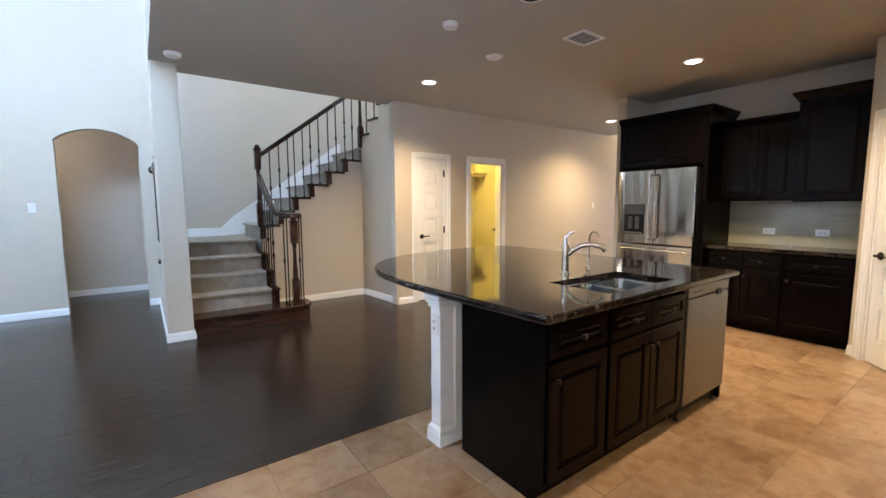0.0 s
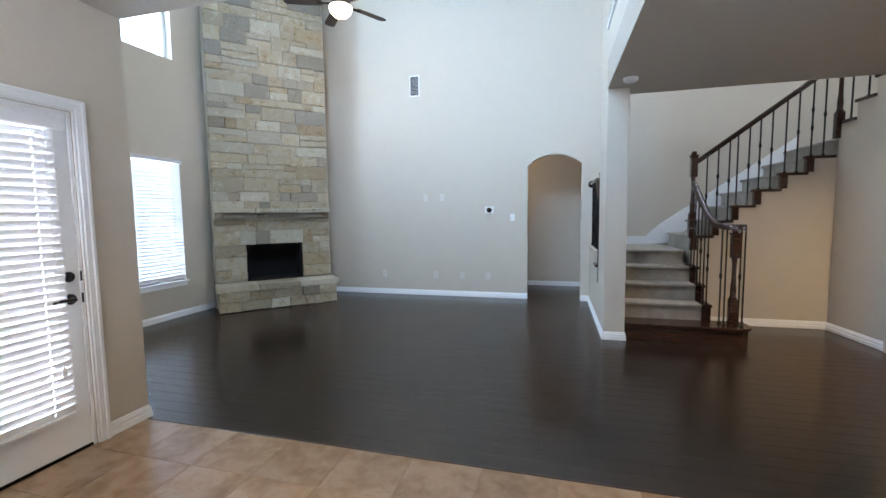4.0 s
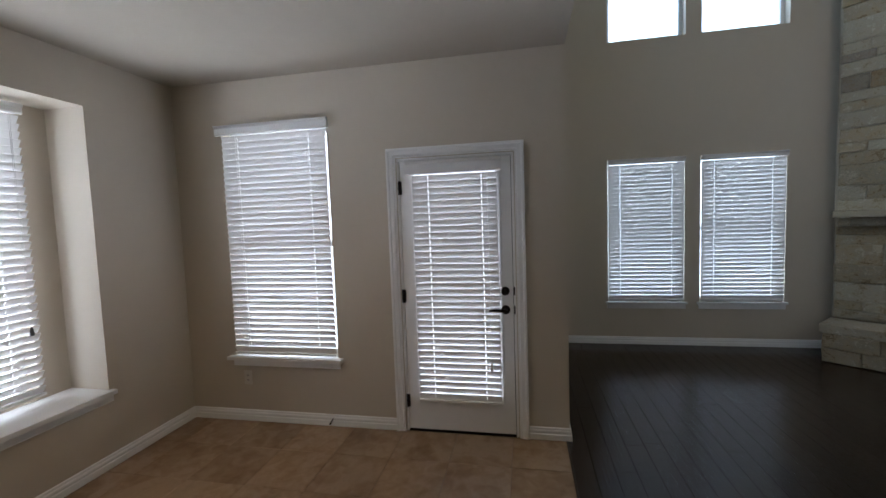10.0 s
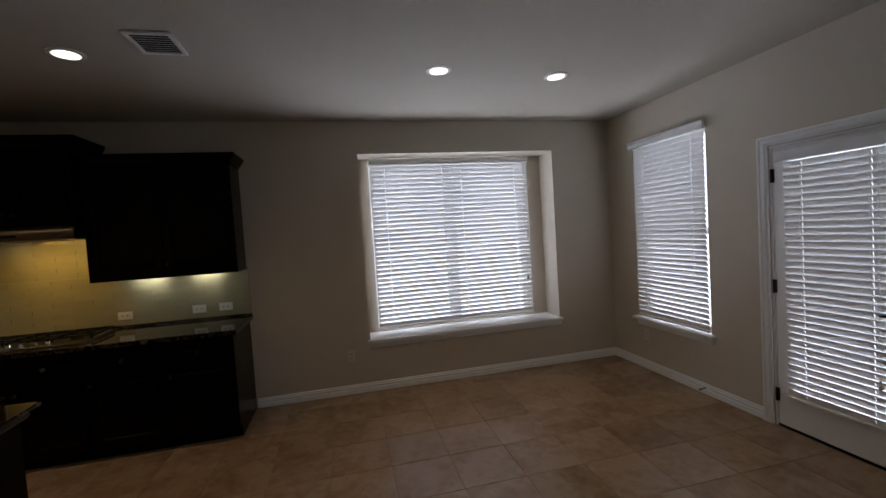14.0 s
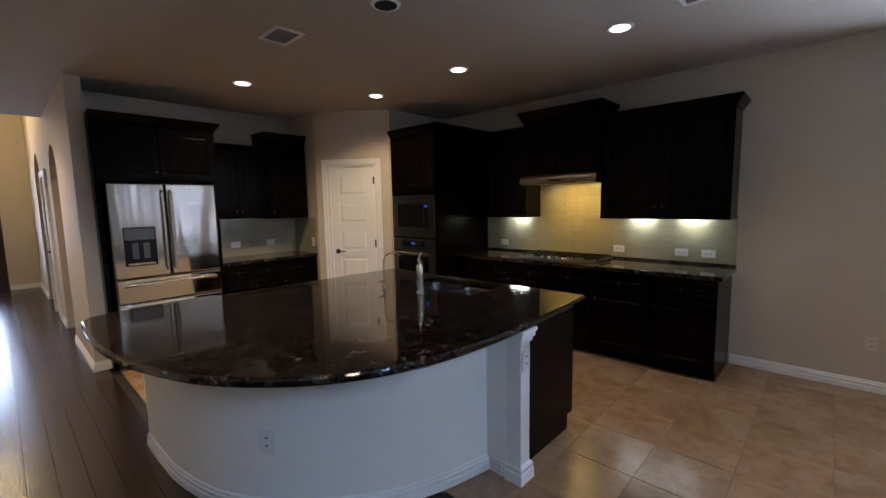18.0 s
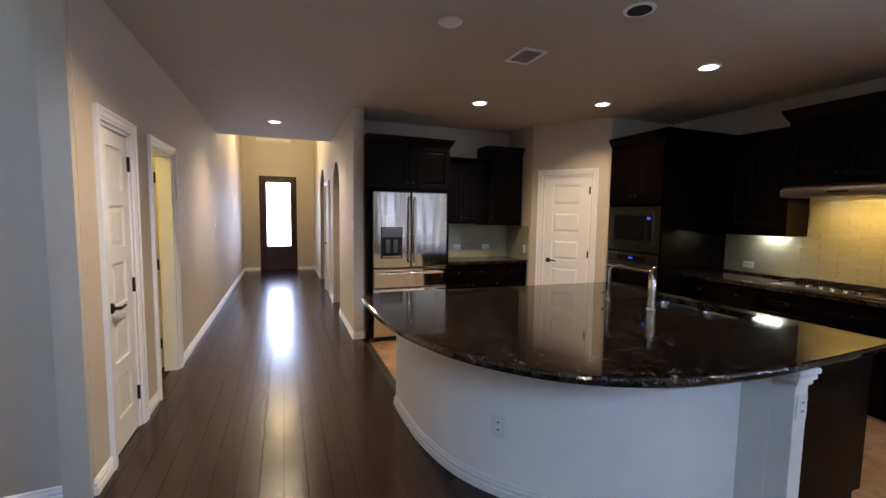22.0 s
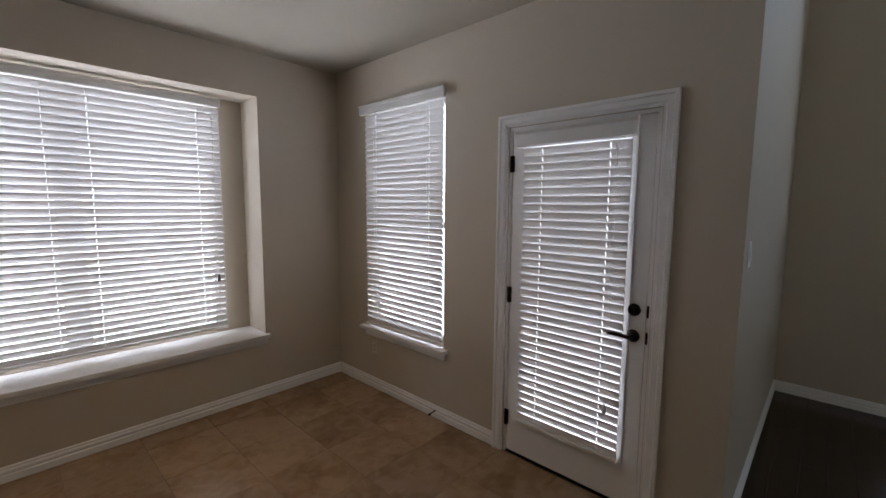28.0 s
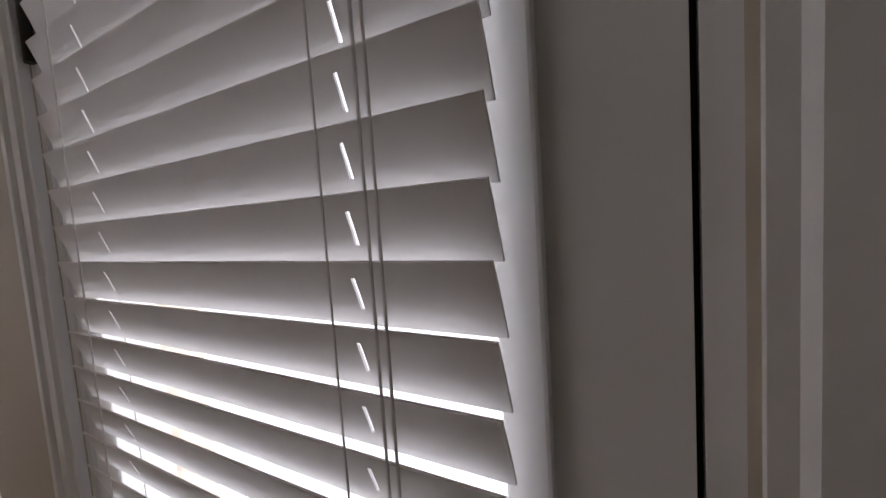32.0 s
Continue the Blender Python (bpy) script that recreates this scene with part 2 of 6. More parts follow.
CHROME = material("satin_nickel", (0.66, 0.64, 0.60), 0.22, 1.0, 0.05)
DARKGLASS = material("dark_glass", (0.006, 0.006, 0.007), 0.08, 0, 0.05)
PLASTIC = material("white_plastic", (0.74, 0.73, 0.70), 0.45, 0, 0.03)
SLOT = material("socket_slot", (0.18, 0.175, 0.17), 0.6)
TASSEL = material("grey_tassel", (0.10, 0.10, 0.105), 0.5)
PAINTED = material("painted_plate", (0.58, 0.54, 0.465), 0.5, 0, 0.03)
CARPET = material("stair_carpet", (0.29, 0.26, 0.215), 0.95, 0, 0.30, 60, 0.9, 420)
STAIN = grained("stained_stair_wood", (0.018, 0.0075, 0.0045), (0.055, 0.022, 0.012), 0.26, 0, coat=0.3)
PLANK = grained("floor_plank", (0.010, 0.0056, 0.004), (0.031, 0.0178, 0.0118), 0.21, 0, spread=0.25, bump=0.22, spec=0.45, play=0.04)
SUB = material("dark_joint", (0.006, 0.004, 0.003), 0.7)
GROUT = material("tile_grout", (0.22, 0.15, 0.095), 0.85, 0, 0.1)
TILE = mottled("travertine_tile", [(0.19, 0.112, 0.056), (0.265, 0.166, 0.09), (0.335, 0.226, 0.136), (0.285, 0.19, 0.112)], 2.6, 0.25, 0.05, 0.10, vein=0.6)
GRANITE = mottled("dark_granite", [(0.046, 0.037, 0.031), (0.004, 0.003, 0.0028), (0.012, 0.009, 0.0075), (0.003, 0.0025, 0.0022), (0.05, 0.040, 0.034), (0.006, 0.005, 0.0045), (0.13, 0.114, 0.10)], 13, 0.06, 0.0, 0, 0.0, vein=1.2, lo=0.36, hi=0.64)
SPLASH = material("glass_tile", (0.33, 0.308, 0.205), 0.14, 0, 0.06, 6, spread=0.05, coat=0.3)
SPGROUT = material("splash_grout", (0.36, 0.335, 0.24), 0.8)
STONES = [mottled("limestone_" + k, [(0.92 * a, 0.86 * b, 0.75 * d) for a, b, d in c], 9, 0.9, 1.0, 0.13, vein=0.8, lo=0.36, hi=0.64) for k, c in (
    ("cream", [(0.24, 0.18, 0.105), (0.40, 0.345, 0.25), (0.37, 0.335, 0.27), (0.50, 0.46, 0.38)]),
    ("white", [(0.30, 0.255, 0.18), (0.44, 0.41, 0.345), (0.40, 0.38, 0.33), (0.53, 0.505, 0.45)]),
    ("tan", [(0.21, 0.15, 0.085), (0.35, 0.28, 0.18), (0.31, 0.27, 0.20), (0.44, 0.375, 0.27)]),
    ("grey", [(0.19, 0.178, 0.155), (0.28, 0.268, 0.24), (0.25, 0.22, 0.175), (0.37, 0.35, 0.32)]),
    ("buff", [(0.23, 0.185, 0.115), (0.38, 0.335, 0.25), (0.33, 0.305, 0.25), (0.48, 0.44, 0.36)]),
    ("slate", [(0.20, 0.19, 0.178), (0.27, 0.262, 0.25), (0.24, 0.22, 0.185), (0.34, 0.33, 0.31)]),
    ("rust", [(0.20, 0.14, 0.08), (0.34, 0.265, 0.17), (0.30, 0.25, 0.175), (0.43, 0.365, 0.265)]))]
MORTAR = material("mortar", (0.38, 0.335, 0.26), 0.95, 0, 0.2, 10, 0.6, 60)
# firebox soot, also painted for the shade inside vents and the unlit can
SOOT_SHADE = material("soot_shade_black", (0.008, 0.008, 0.008), 0.9, 0, 0.3, 10, 0.5, 40)
BULB = glowing("lamp_glow", (1.0, 0.90, 0.72), 8)
BOWL = glowing("frosted_bowl", (1.0, 0.86, 0.62), 3.2)
UCL = glowing("under_cabinet_glow", (1.0, 0.96, 0.76), 9)
CLEAR = glass("window_glass")
FROST = glass("frosted_glass", (0.95, 0.97, 1.0), 0.55)
LAUNDRY = material("laundry_wall_paint", (0.62, 0.57, 0.44), 0.7, 0, 0.03, 3)
BLADE = grained("dark_blade_wood", (0.009, 0.006, 0.005), (0.022, 0.015, 0.012), 0.5, 2)
FDOOR = grained("front_door_wood", (0.020, 0.008, 0.006), (0.055, 0.022, 0.014), 0.35, 2)
BLUE = glowing("display_blue", (0.06, 0.12, 1.0), 0.7)
VINYL = material("window_vinyl", (0.72, 0.72, 0.70), 0.4)
GRASS = material("lawn", (0.05, 0.09, 0.03), 0.95, 0, 0.4, 20)
HOUSE = material("far_siding", (0.40, 0.36, 0.32), 0.9, 0, 0.1)



def rippled(m, strength=0.35, stretch=(5.0, 5.0, 0.35)):
    """Slow upright ripples and fine brushing in sheet steel."""
    n, l = m.node_tree.nodes, m.node_tree.links
    geo, mp, t, bp = n.new("ShaderNodeNewGeometry"), n.new("ShaderNodeMapping"), n.new("ShaderNodeTexNoise"), n.new("ShaderNodeBump")
    mp.inputs["Scale"].default_value = stretch
    t.inputs["Scale"].default_value, t.inputs["Detail"].default_value = 1.6, 1
    bp.inputs["Strength"].default_value, bp.inputs["Distance"].default_value = strength, 0.05
    l.new(geo.outputs["Position"], mp.inputs[0])
    l.new(mp.outputs[0], t.inputs["Vector"])
    l.new(t.outputs[0], bp.inputs["Height"])
    l.new(bp.outputs[0], n["Principled BSDF"].inputs["Normal"])


rippled(FRIDGE, 0.3, (3.0, 3.0, 0.3))

# ---- mesh helpers ----


def box(bm, x0, x1, y0, y1, z0, z1, bevel=0.0):
    v = [bm.verts.new(p) for p in ((x0, y0, z0), (x1, y0, z0), (x1, y1, z0), (x0, y1, z0), (x0, y0, z1), (x1, y0, z1), (x1, y1, z1), (x0, y1, z1))]
    f = [bm.faces.new([v[i] for i in q]) for q in ((3, 2, 1, 0), (4, 5, 6, 7), (0, 1, 5, 4), (1, 2, 6, 5), (2, 3, 7, 6), (3, 0, 4, 7))]
    if bevel:
        bmesh.ops.bevel(bm, geom=list({e for q in f for e in q.edges}), offset=bevel, segments=2, affect="EDGES", profile=0.6)
    return v


def prism(bm, outline, z0, z1, bevel=0.0):
    """An upright prism over a plan outline."""
    lo, hi = [bm.verts.new((x, y, z0)) for x, y in outline], [bm.verts.new((x, y, z1)) for x, y in outline]
    f = [bm.faces.new(lo[::-1]), bm.faces.new(hi)]
    f += [bm.faces.new((lo[i - 1], lo[i], hi[i], hi[i - 1])) for i in range(len(lo))]
    bmesh.ops.recalc_face_normals(bm, faces=f)
    if bevel:
        bmesh.ops.bevel(bm, geom=[e for q in f[:2] for e in q.edges], offset=bevel, segments=3, affect="EDGES", profile=0.6)


def lathe(bm, profile, n=20, centre=(0, 0, 0), m=None):
    """A turned body: profile rows of radius, height about z."""
    rings = []
    for r, z in profile:
        ring = []
        for k in range(n):
            p = Vector((r * math.cos(2 * math.pi * k / n), r * math.sin(2 * math.pi * k / n), z))
            ring.append(bm.verts.new((m @ p if m else p) + Vector(centre)))
        rings.append(ring)
    for a, b in zip(rings, rings[1:]):
        for k in range(n):
            bm.faces.new((a[k - 1], a[k], b[k], b[k - 1]))
    bm.faces.new(rings[0][::-1])
    bm.faces.new(rings[-1])


def tube(bm, points, r, n=10):
    """A round bar along points."""
    pts = [Vector(p) for p in points]
    rings = []
    for i, p in enumerate(pts):
        d = (pts[min(i + 1, len(pts) - 1)] - pts[max(i - 1, 0)]).normalized()
        u = d.cross(Vector((0, 0, 1)) if abs(d.z) < 0.95 else Vector((1, 0, 0))).normalized()
        w = d.cross(u)
        rr = r[i] if isinstance(r, (list, tuple)) else r
        rings.append([bm.verts.new(p + rr * (math.cos(2 * math.pi * k / n) * u + math.sin(2 * math.pi * k / n) * w)) for k in range(n)])
    faces = []
    for a, b in zip(rings, rings[1:]):
        faces += [bm.faces.new((a[k - 1], a[k], b[k], b[k - 1])) for k in range(n)]
    faces += [bm.faces.new(rings[0][::-1]), bm.faces.new(rings[-1])]
    bmesh.ops.recalc_face_normals(bm, faces=faces)


def run(bm, profile, path, closed=False):
    """Extrudes a profile (out, up) along a plan path [(x, y), ...]; out is to the path's right."""
    pts = [Vector((x, y, 0)) for x, y in path]
    rings = []
    for i, p in enumerate(pts):
        a, b = pts[i - 1] if i or closed else None, pts[(i + 1) % len(pts)] if i + 1 < len(pts) or closed else None
        d1 = (p - a).normalized() if a is not None else (b - p).normalized()
        d2 = (b - p).normalized() if b is not None else d1
        n1, n2 = Vector((d1.y, -d1.x, 0)), Vector((d2.y, -d2.x, 0))
        n = (n1 + n2).normalized()
        n = n / max(0.3, n.dot(n1))
        rings.append([bm.verts.new(p + o * n + Vector((0, 0, u))) for o, u in profile])
    faces = []
    k = len(profile)
    for a, b in zip(rings, rings[1:] + (rings[:1] if closed else [])):
        faces += [bm.faces.new((a[j - 1], a[j], b[j], b[j - 1])) for j in range(k)]
    if not closed:
        faces += [bm.faces.new(rings[0]), bm.faces.new(rings[-1][::-1])]
    bmesh.ops.recalc_face_normals(bm, faces=faces)


def mesh_of(name, bm, mat, smooth=False):
    me = bpy.data.meshes.new(name)
    bm.to_mesh(me)
    bm.free()
    me.materials.append(mat)
    if smooth:
        me.shade_smooth()
        me.set_sharp_from_angle(angle=radians(40))
    return me


def part(name, bm, mat, parent, label="", smooth=False):
    ob = new(name, mesh_of(name, bm, mat, smooth))
    ob.parent = parent
    if parent is not None:
        ob.matrix_parent_inverse = parent.matrix_world.inverted()
    return tagged(ob, label=label)


def boxpart(name, dims, mat, parent, bevel=0.0, label=""):
    bm = bmesh.new()
    box(bm, *dims, bevel)
    return part(name, bm, mat, parent, label)


def thing(name, label, category, group="", kind="", at=(0, 0, 0)):
    ob = new(name)
    ob.matrix_world = Matrix.Translation(at)
    ob.empty_display_size = 0.1
    return tagged(ob, label, category, group, kind)


def solid(name, bm, mat, label, category, group="", kind="", smooth=False):
    return tagged(new(name, mesh_of(name, bm, mat, smooth)), label, category, group, kind)


def piece(name, me, parent, at=(0, 0, 0), m=None):
    """One more object on a shared mesh, under a parent that stands unturned."""
    ob = new(name, me)
    ob.parent = parent
    ob.matrix_basis = Matrix.Translation(Vector(at)) @ (m or Matrix())
    return ob


def wall_with(name, axis, face, back, a0, a1, z0, z1, holes, mat, label):
    """A straight wall: axis is the one that it runs along, face and back its two sides, holes rows of (a0, a1, z0, z1)."""
    bm = bmesh.new()
    us = sorted({a0, a1, *(h for q in holes for h in q[:2])})
    for u0, u1 in zip(us, us[1:]):
        mid = (u0 + u1) / 2
        cuts = sorted((q[2], q[3]) for q in holes if q[0] < mid < q[1])
        at = z0
        for c0, c1 in cuts + [(z1, z1)]:
            if c0 - at > 1e-4:
                lo, hi = min(face, back), max(face, back)
                box(bm, *((u0, u1, lo, hi) if axis == "x" else (lo, hi, u0, u1)), at, c0)
            at = c1
    bmesh.ops.remove_doubles(bm, verts=bm.verts, dist=1e-4)
    return solid(name, bm, mat, label, "wall", kind="structure")

# ---- structure ----
CH = 2.75
WX, SY, EY, LW, HX = -2.57, 0.445, 3.53, -4.97, 12.52
wall_with("wall_nook_west", "y", WX, WX - 0.2, SY - 0.2, EY - 0.2, 0, CH, [(0.885, 1.785, 0.55, 2.375), (2.325, 3.175, 0, 2.064)], WALL, "warm greige painted wall with a window and a patio door")
wall_with("wall_south", "x", SY, SY - 0.5, WX - 0.2, 6.56, 0, CH, [(-1.855, 0.29, 0.52, 2.425)], WALL, "warm greige painted wall with a deep window recess")
wall_with("wall_living_south", "x", EY, EY - 0.2, LW - 0.2, WX, 0, TOP, [], WALL, "greige painted living room wall")
wall_with("wall_living_west", "y", LW, LW - 0.2, EY - 0.2, 8.5, 0, TOP, [(4.24, 5.10, 0.53, 2.25), (5.265, 6.15, 0.53, 2.25), (4.24, 5.10, 3.63, 5.06), (5.265, 6.15, 3.63, 5.06)], WALL, "tall greige wall with four windows")
# out of view; both openings are added to let the extra lamp in
wall_with("wall_upper_south", "x", EY, EY - 0.2, WX, 0.775, CH + 0.3, TOP, [(-2.05, -1.1, 3.66, 5.13), (-0.7, 0.25, 3.66, 5.13)], WALL, "unseen upper wall over the nook with two added openings for light")
wall_with("wall_hall_north", "x", 6.24, 6.36, 3.43, HX + 0.15, 0, 4.0, [(3.77, 4.27, 0, 2.03), (4.745, 5.395, 0, 2.03)], WALL, "warm painted hall wall with two doorways")
wall_with("wall_hall_end", "y", HX, HX + 0.17, 3.2, 6.4, 0, 4.0, [(4.955, 5.855, 0, 2.45)], WALL, "warm painted entry wall round the front door")
wall_with("wall_kitchen_east", "y", 6.41, 6.56, SY, 4.38, 0, CH, [], WALL, "greige kitchen wall behind the refrigerator")

# arched openings: wall with an arch cut through it
def arched_wall(name, axis, face, back, a0, a1, z1, openings, label, mat=WALL):
    bm = bmesh.new()
    lo, hi = min(face, back), max(face, back)

    def slab(poly):
        vs = [[bm.verts.new((u, w, z) if axis == "x" else (w, u, z)) for u, z in poly] for w in (lo, hi)]
        fs = [bm.faces.new(vs[0]), bm.faces.new(vs[1][::-1])]
        fs += [bm.faces.new((vs[0][i - 1], vs[0][i], vs[1][i], vs[1][i - 1])) for i in range(len(poly))]
        bmesh.ops.recalc_face_normals(bm, faces=fs)

    at = a0
    for o0, o1, spring, crown in openings:
        slab([(at, 0), (o0, 0), (o0, z1), (at, z1)])
        n = 14
        c, h = (o0 + o1) / 2, (o1 - o0) / 2
        rise = crown - spring
        rad = (h * h + rise * rise) / (2 * rise)
        pts = []
        for k in range(n + 1):
            u = -h + 2 * h * k / n
            pts.append((c + u, crown - rad + math.sqrt(rad * rad - u * u)))
        for p, q in zip(pts, pts[1:]):
            slab([p, q, (q[0], z1), (p[0], z1)])
        at = o1
    slab([(at, 0), (a1, 0), (a1, z1), (at, z1)])
    bmesh.ops.remove_doubles(bm, verts=bm.verts, dist=1e-4)
    return solid(name, bm, mat, label, "wall", kind="structure")


arched_wall("wall_living_north", "x", 8.30, 8.42, LW - 0.2, 4.6, TOP, [(-0.195, 0.65, 2.205, 2.37)], "tall pale wall with an arched opening")
arched_wall("wall_hall_south", "x", 4.50, 4.38, 5.84, HX + 0.01, 4.0, [(7.19, 8.05, 1.93, 2.325), (9.6, 10.7, 2.05, 2.45)], "warm hall wall with two arched openings")
# passage behind the living room arch
for name, x0, x1, y0 in (("wall_passage_west", -1.4, -1.3, 8.42), ("wall_passage_east", 1.3, 1.4, 8.42), ("wall_passage_north", -1.3, 1.3, 9.7)):
    bm = bmesh.new()
    box(bm, x0, x1, y0, 9.8, 0, 2.7)
    solid(name, bm, WALL, "plain greige wall of the passage behind the arch", "wall", kind="structure")
# column wall between the living room and the stair, up to the roof
bm = bmesh.new()
box(bm, 0.778, 1.003, 6.20, 6.84, 0, TOP, 0.012)
solid("wall_column", bm, WALL, "pale painted column wall at the stair foot", "wall", kind="structure")
bm = bmesh.new()
box(bm, 0.775, 0.90, EY, 6.20, CH + 0.3, 3.36)
solid("wall_balcony", bm, WALL, "knee wall of the upper floor over the living room", "wall", kind="structure")
bm = bmesh.new()
box(bm, 0.757, 0.92, EY, 6.198, 3.36, 3.40, 0.008)
solid("balcony_cap", bm, TRIM, "white cap on the upper knee wall", "trim", kind="structure")
bm = bmesh.new()
box(bm, 2.6, 2.7, EY, 6.39, CH + 0.3, TOP)
solid("wall_upstairs_east", bm, WALL, "plain greige wall of the upper floor", "wall", kind="structure")
bm = bmesh.new()
box(bm, 4.6, 4.7, 6.5, 8.5, 2.75, TOP)
solid("wall_stair_east", bm, WALL, "plain greige wall over the stair landing", "wall", kind="structure")
bm = bmesh.new()
box(bm, 1.003, 4.6, 6.39, 6.49, CH + 0.3, TOP)
solid("wall_upstairs_north", bm, WALL, "plain greige wall between the upper floor and the stair", "wall", kind="structure")
# wall under the upper flight, stepped at its top
bm = bmesh.new()
prism(bm, [(3.385, 7.172), (3.472, 6.236), (3.575, 6.236), (3.575, 6.239), (3.485, 7.19)], 0, 2.25)
prism(bm, [(3.4661, 6.30), (3.472, 6.236), (3.575, 6.236), (3.575, 6.2395), (3.545, 6.30)], 2.25, CH - 0.001)
solid("wall_stair_side", bm, WALL, "pale wall at the side of the stair", "wall", kind="structure")
# diagonal pantry wall in the kitchen corner
bm = bmesh.new()
A, B = Vector((5.775, 2.095)), Vector((5.03, 1.46))
d = (B - A).normalized()
nrm = Vector((-d.y, d.x))
if nrm.x < 0:
    nrm = -nrm


def along(s, out):
    p = A + d * s + nrm * out
    return (p.x, p.y)


LEN = (B - A).length
D0, D1 = 0.165, 0.785
prism(bm, [along(0, 0), along(D0, 0), along(D0, 0.1), along(0, 0.1)], 0, CH)
prism(bm, [along(D1, 0), along(LEN, 0), along(LEN, 0.1), along(D1, 0.1)], 0, CH)
prism(bm, [along(D0, 0), along(D1, 0), along(D1, 0.1), along(D0, 0.1)], 2.06, CH)
solid("wall_pantry", bm, WALL, "greige diagonal wall with the pantry doorway", "wall", kind="structure")
bm = bmesh.new()
box(bm, 5.775, 6.41, 1.995, 2.095, 0, CH)
solid("wall_pantry_north", bm, WALL, "greige side wall of the corner pantry", "wall", kind="structure")
bm = bmesh.new()
box(bm, 5.005, 5.105, SY, 1.46, 0, CH)
solid("wall_pantry_west", bm, WALL, "greige side wall of the corner pantry", "wall", kind="structure")
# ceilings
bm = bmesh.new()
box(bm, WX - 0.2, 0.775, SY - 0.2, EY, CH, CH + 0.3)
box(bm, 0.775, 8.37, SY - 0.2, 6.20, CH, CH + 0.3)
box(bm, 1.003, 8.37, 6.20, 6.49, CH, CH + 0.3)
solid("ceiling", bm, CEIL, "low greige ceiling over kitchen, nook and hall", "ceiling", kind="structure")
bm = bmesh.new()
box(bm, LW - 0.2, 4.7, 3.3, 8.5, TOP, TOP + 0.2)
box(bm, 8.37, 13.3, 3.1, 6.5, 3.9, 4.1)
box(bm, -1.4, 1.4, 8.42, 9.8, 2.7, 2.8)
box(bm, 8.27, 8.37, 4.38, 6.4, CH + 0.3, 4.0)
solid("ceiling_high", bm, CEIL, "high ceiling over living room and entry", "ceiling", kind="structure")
# rooms behind doors
bm = bmesh.new()
box(bm, 4.4, 4.5, 6.36, 8.9, 0, 2.6)
box(bm, 6.5, 6.6, 6.36, 8.9, 0, 2.6)
box(bm, 4.5, 6.5, 8.2, 8.3, 0, 2.6)
box(bm, 4.5, 6.5, 6.36, 8.3, 2.6, 2.7)
solid("wall_laundry", bm, LAUNDRY, "pale walls of the laundry room", "wall", kind="structure")
bm = bmesh.new()
box(bm, 6.6, 13.2, 3.0, 3.1, 0, 4.0)
box(bm, 6.56, 6.68, 3.0, 4.38, 0, 4.0)
solid("wall_rooms", bm, WALL, "plain walls of the side rooms", "wall", kind="structure")

# ---- floors, base ----
bm = bmesh.new()
box(bm, LW - 0.2, 13.3, 0.0, 9.9, -0.2, -0.012)
FLOOR = solid("floor", bm, SUB, "dark floor base under planks and tiles", "floor", kind="structure")
bm = bmesh.new()
box(bm, WX - 0.05, 2.2, SY, 3.505, -0.012, -0.003)
box(bm, 2.2, 6.40, SY, 3.505, -0.012, -0.003)
box(bm, 3.5, 6.40, 3.505, 4.335, -0.012, -0.003)
solid("floor_grout", bm, GROUT, "tan grout bed of the tile floor", "floor", kind="structure")


def ground_outside():
    bm = bmesh.new()
    box(bm, -400, 400, -400, 400, -0.6, -0.25)
    solid("ground", bm, GRASS, "lawn outside the house", "ground", kind="structure")


ground_outside()

# ---- baseboards ----
BASE = [(0, 0.002), (0.016, 0.002), (0.016, 0.042), (0.010, 0.048), (0.013, 0.058), (0.013, 0.068), (0.007, 0.076), (0.007, 0.086), (0, 0.094)]


def baseboard(path):
    bm = bmesh.new()
    run(bm, BASE, path)
    solid("baseboard", bm, TRIM, "white moulded baseboard along the wall", "baseboard", kind="structure")


baseboard([(WX, 2.25), (WX, SY), (1.40, SY)][::-1])
baseboard([(WX, 3.25), (WX, EY), (LW, EY), (LW, 6.70)])
baseboard([(-4.0, 8.3), (-0.195, 8.3)])
baseboard([(0.65, 8.3), (0.778, 8.3)])
baseboard([(0.778, 8.28), (0.778, 6.20), (1.003, 6.20), (1.003, 6.24)])
baseboard([(2.0, 7.19), (3.384, 7.19), (3.472, 6.236), (3.69, 6.236)])
baseboard([(4.35, 6.24), (4.665, 6.24)])
baseboard([(5.475, 6.24), (HX, 6.24), (HX, 5.87)])
baseboard([(HX, 4.94), (HX, 4.50), (10.7, 4.50)])
baseboard([(9.6, 4.50), (9.48, 4.50)]) 
baseboard([(8.56, 4.50), (8.05, 4.50)])
baseboard([(7.19, 4.50), (5.84, 4.50), (5.84, 4.38), (5.87, 4.38)])
baseboard([(-1.3, 9.7), (1.3, 9.7)])
baseboard([(5.775, 2.095), along(D0 - 0.08, 0)])

# ---- casings, doors ----


def local_part(name, bm, mat, parent, label="", smooth=False):
    ob = new(name, mesh_of(name, bm, mat, smooth))
    ob.parent = parent
    return tagged(ob, label=label)


def local_box(name, dims, mat, parent, bevel=0.0, label=""):
    bm = bmesh.new()
    box(bm, *dims, bevel)
    return local_part(name, bm, mat, parent, label)


def placed(name, m, label, category, group="", kind=""):
    ob = new(name)
    ob.matrix_world = m
    ob.empty_display_size = 0.1
    return tagged(ob, label, category, group, kind)


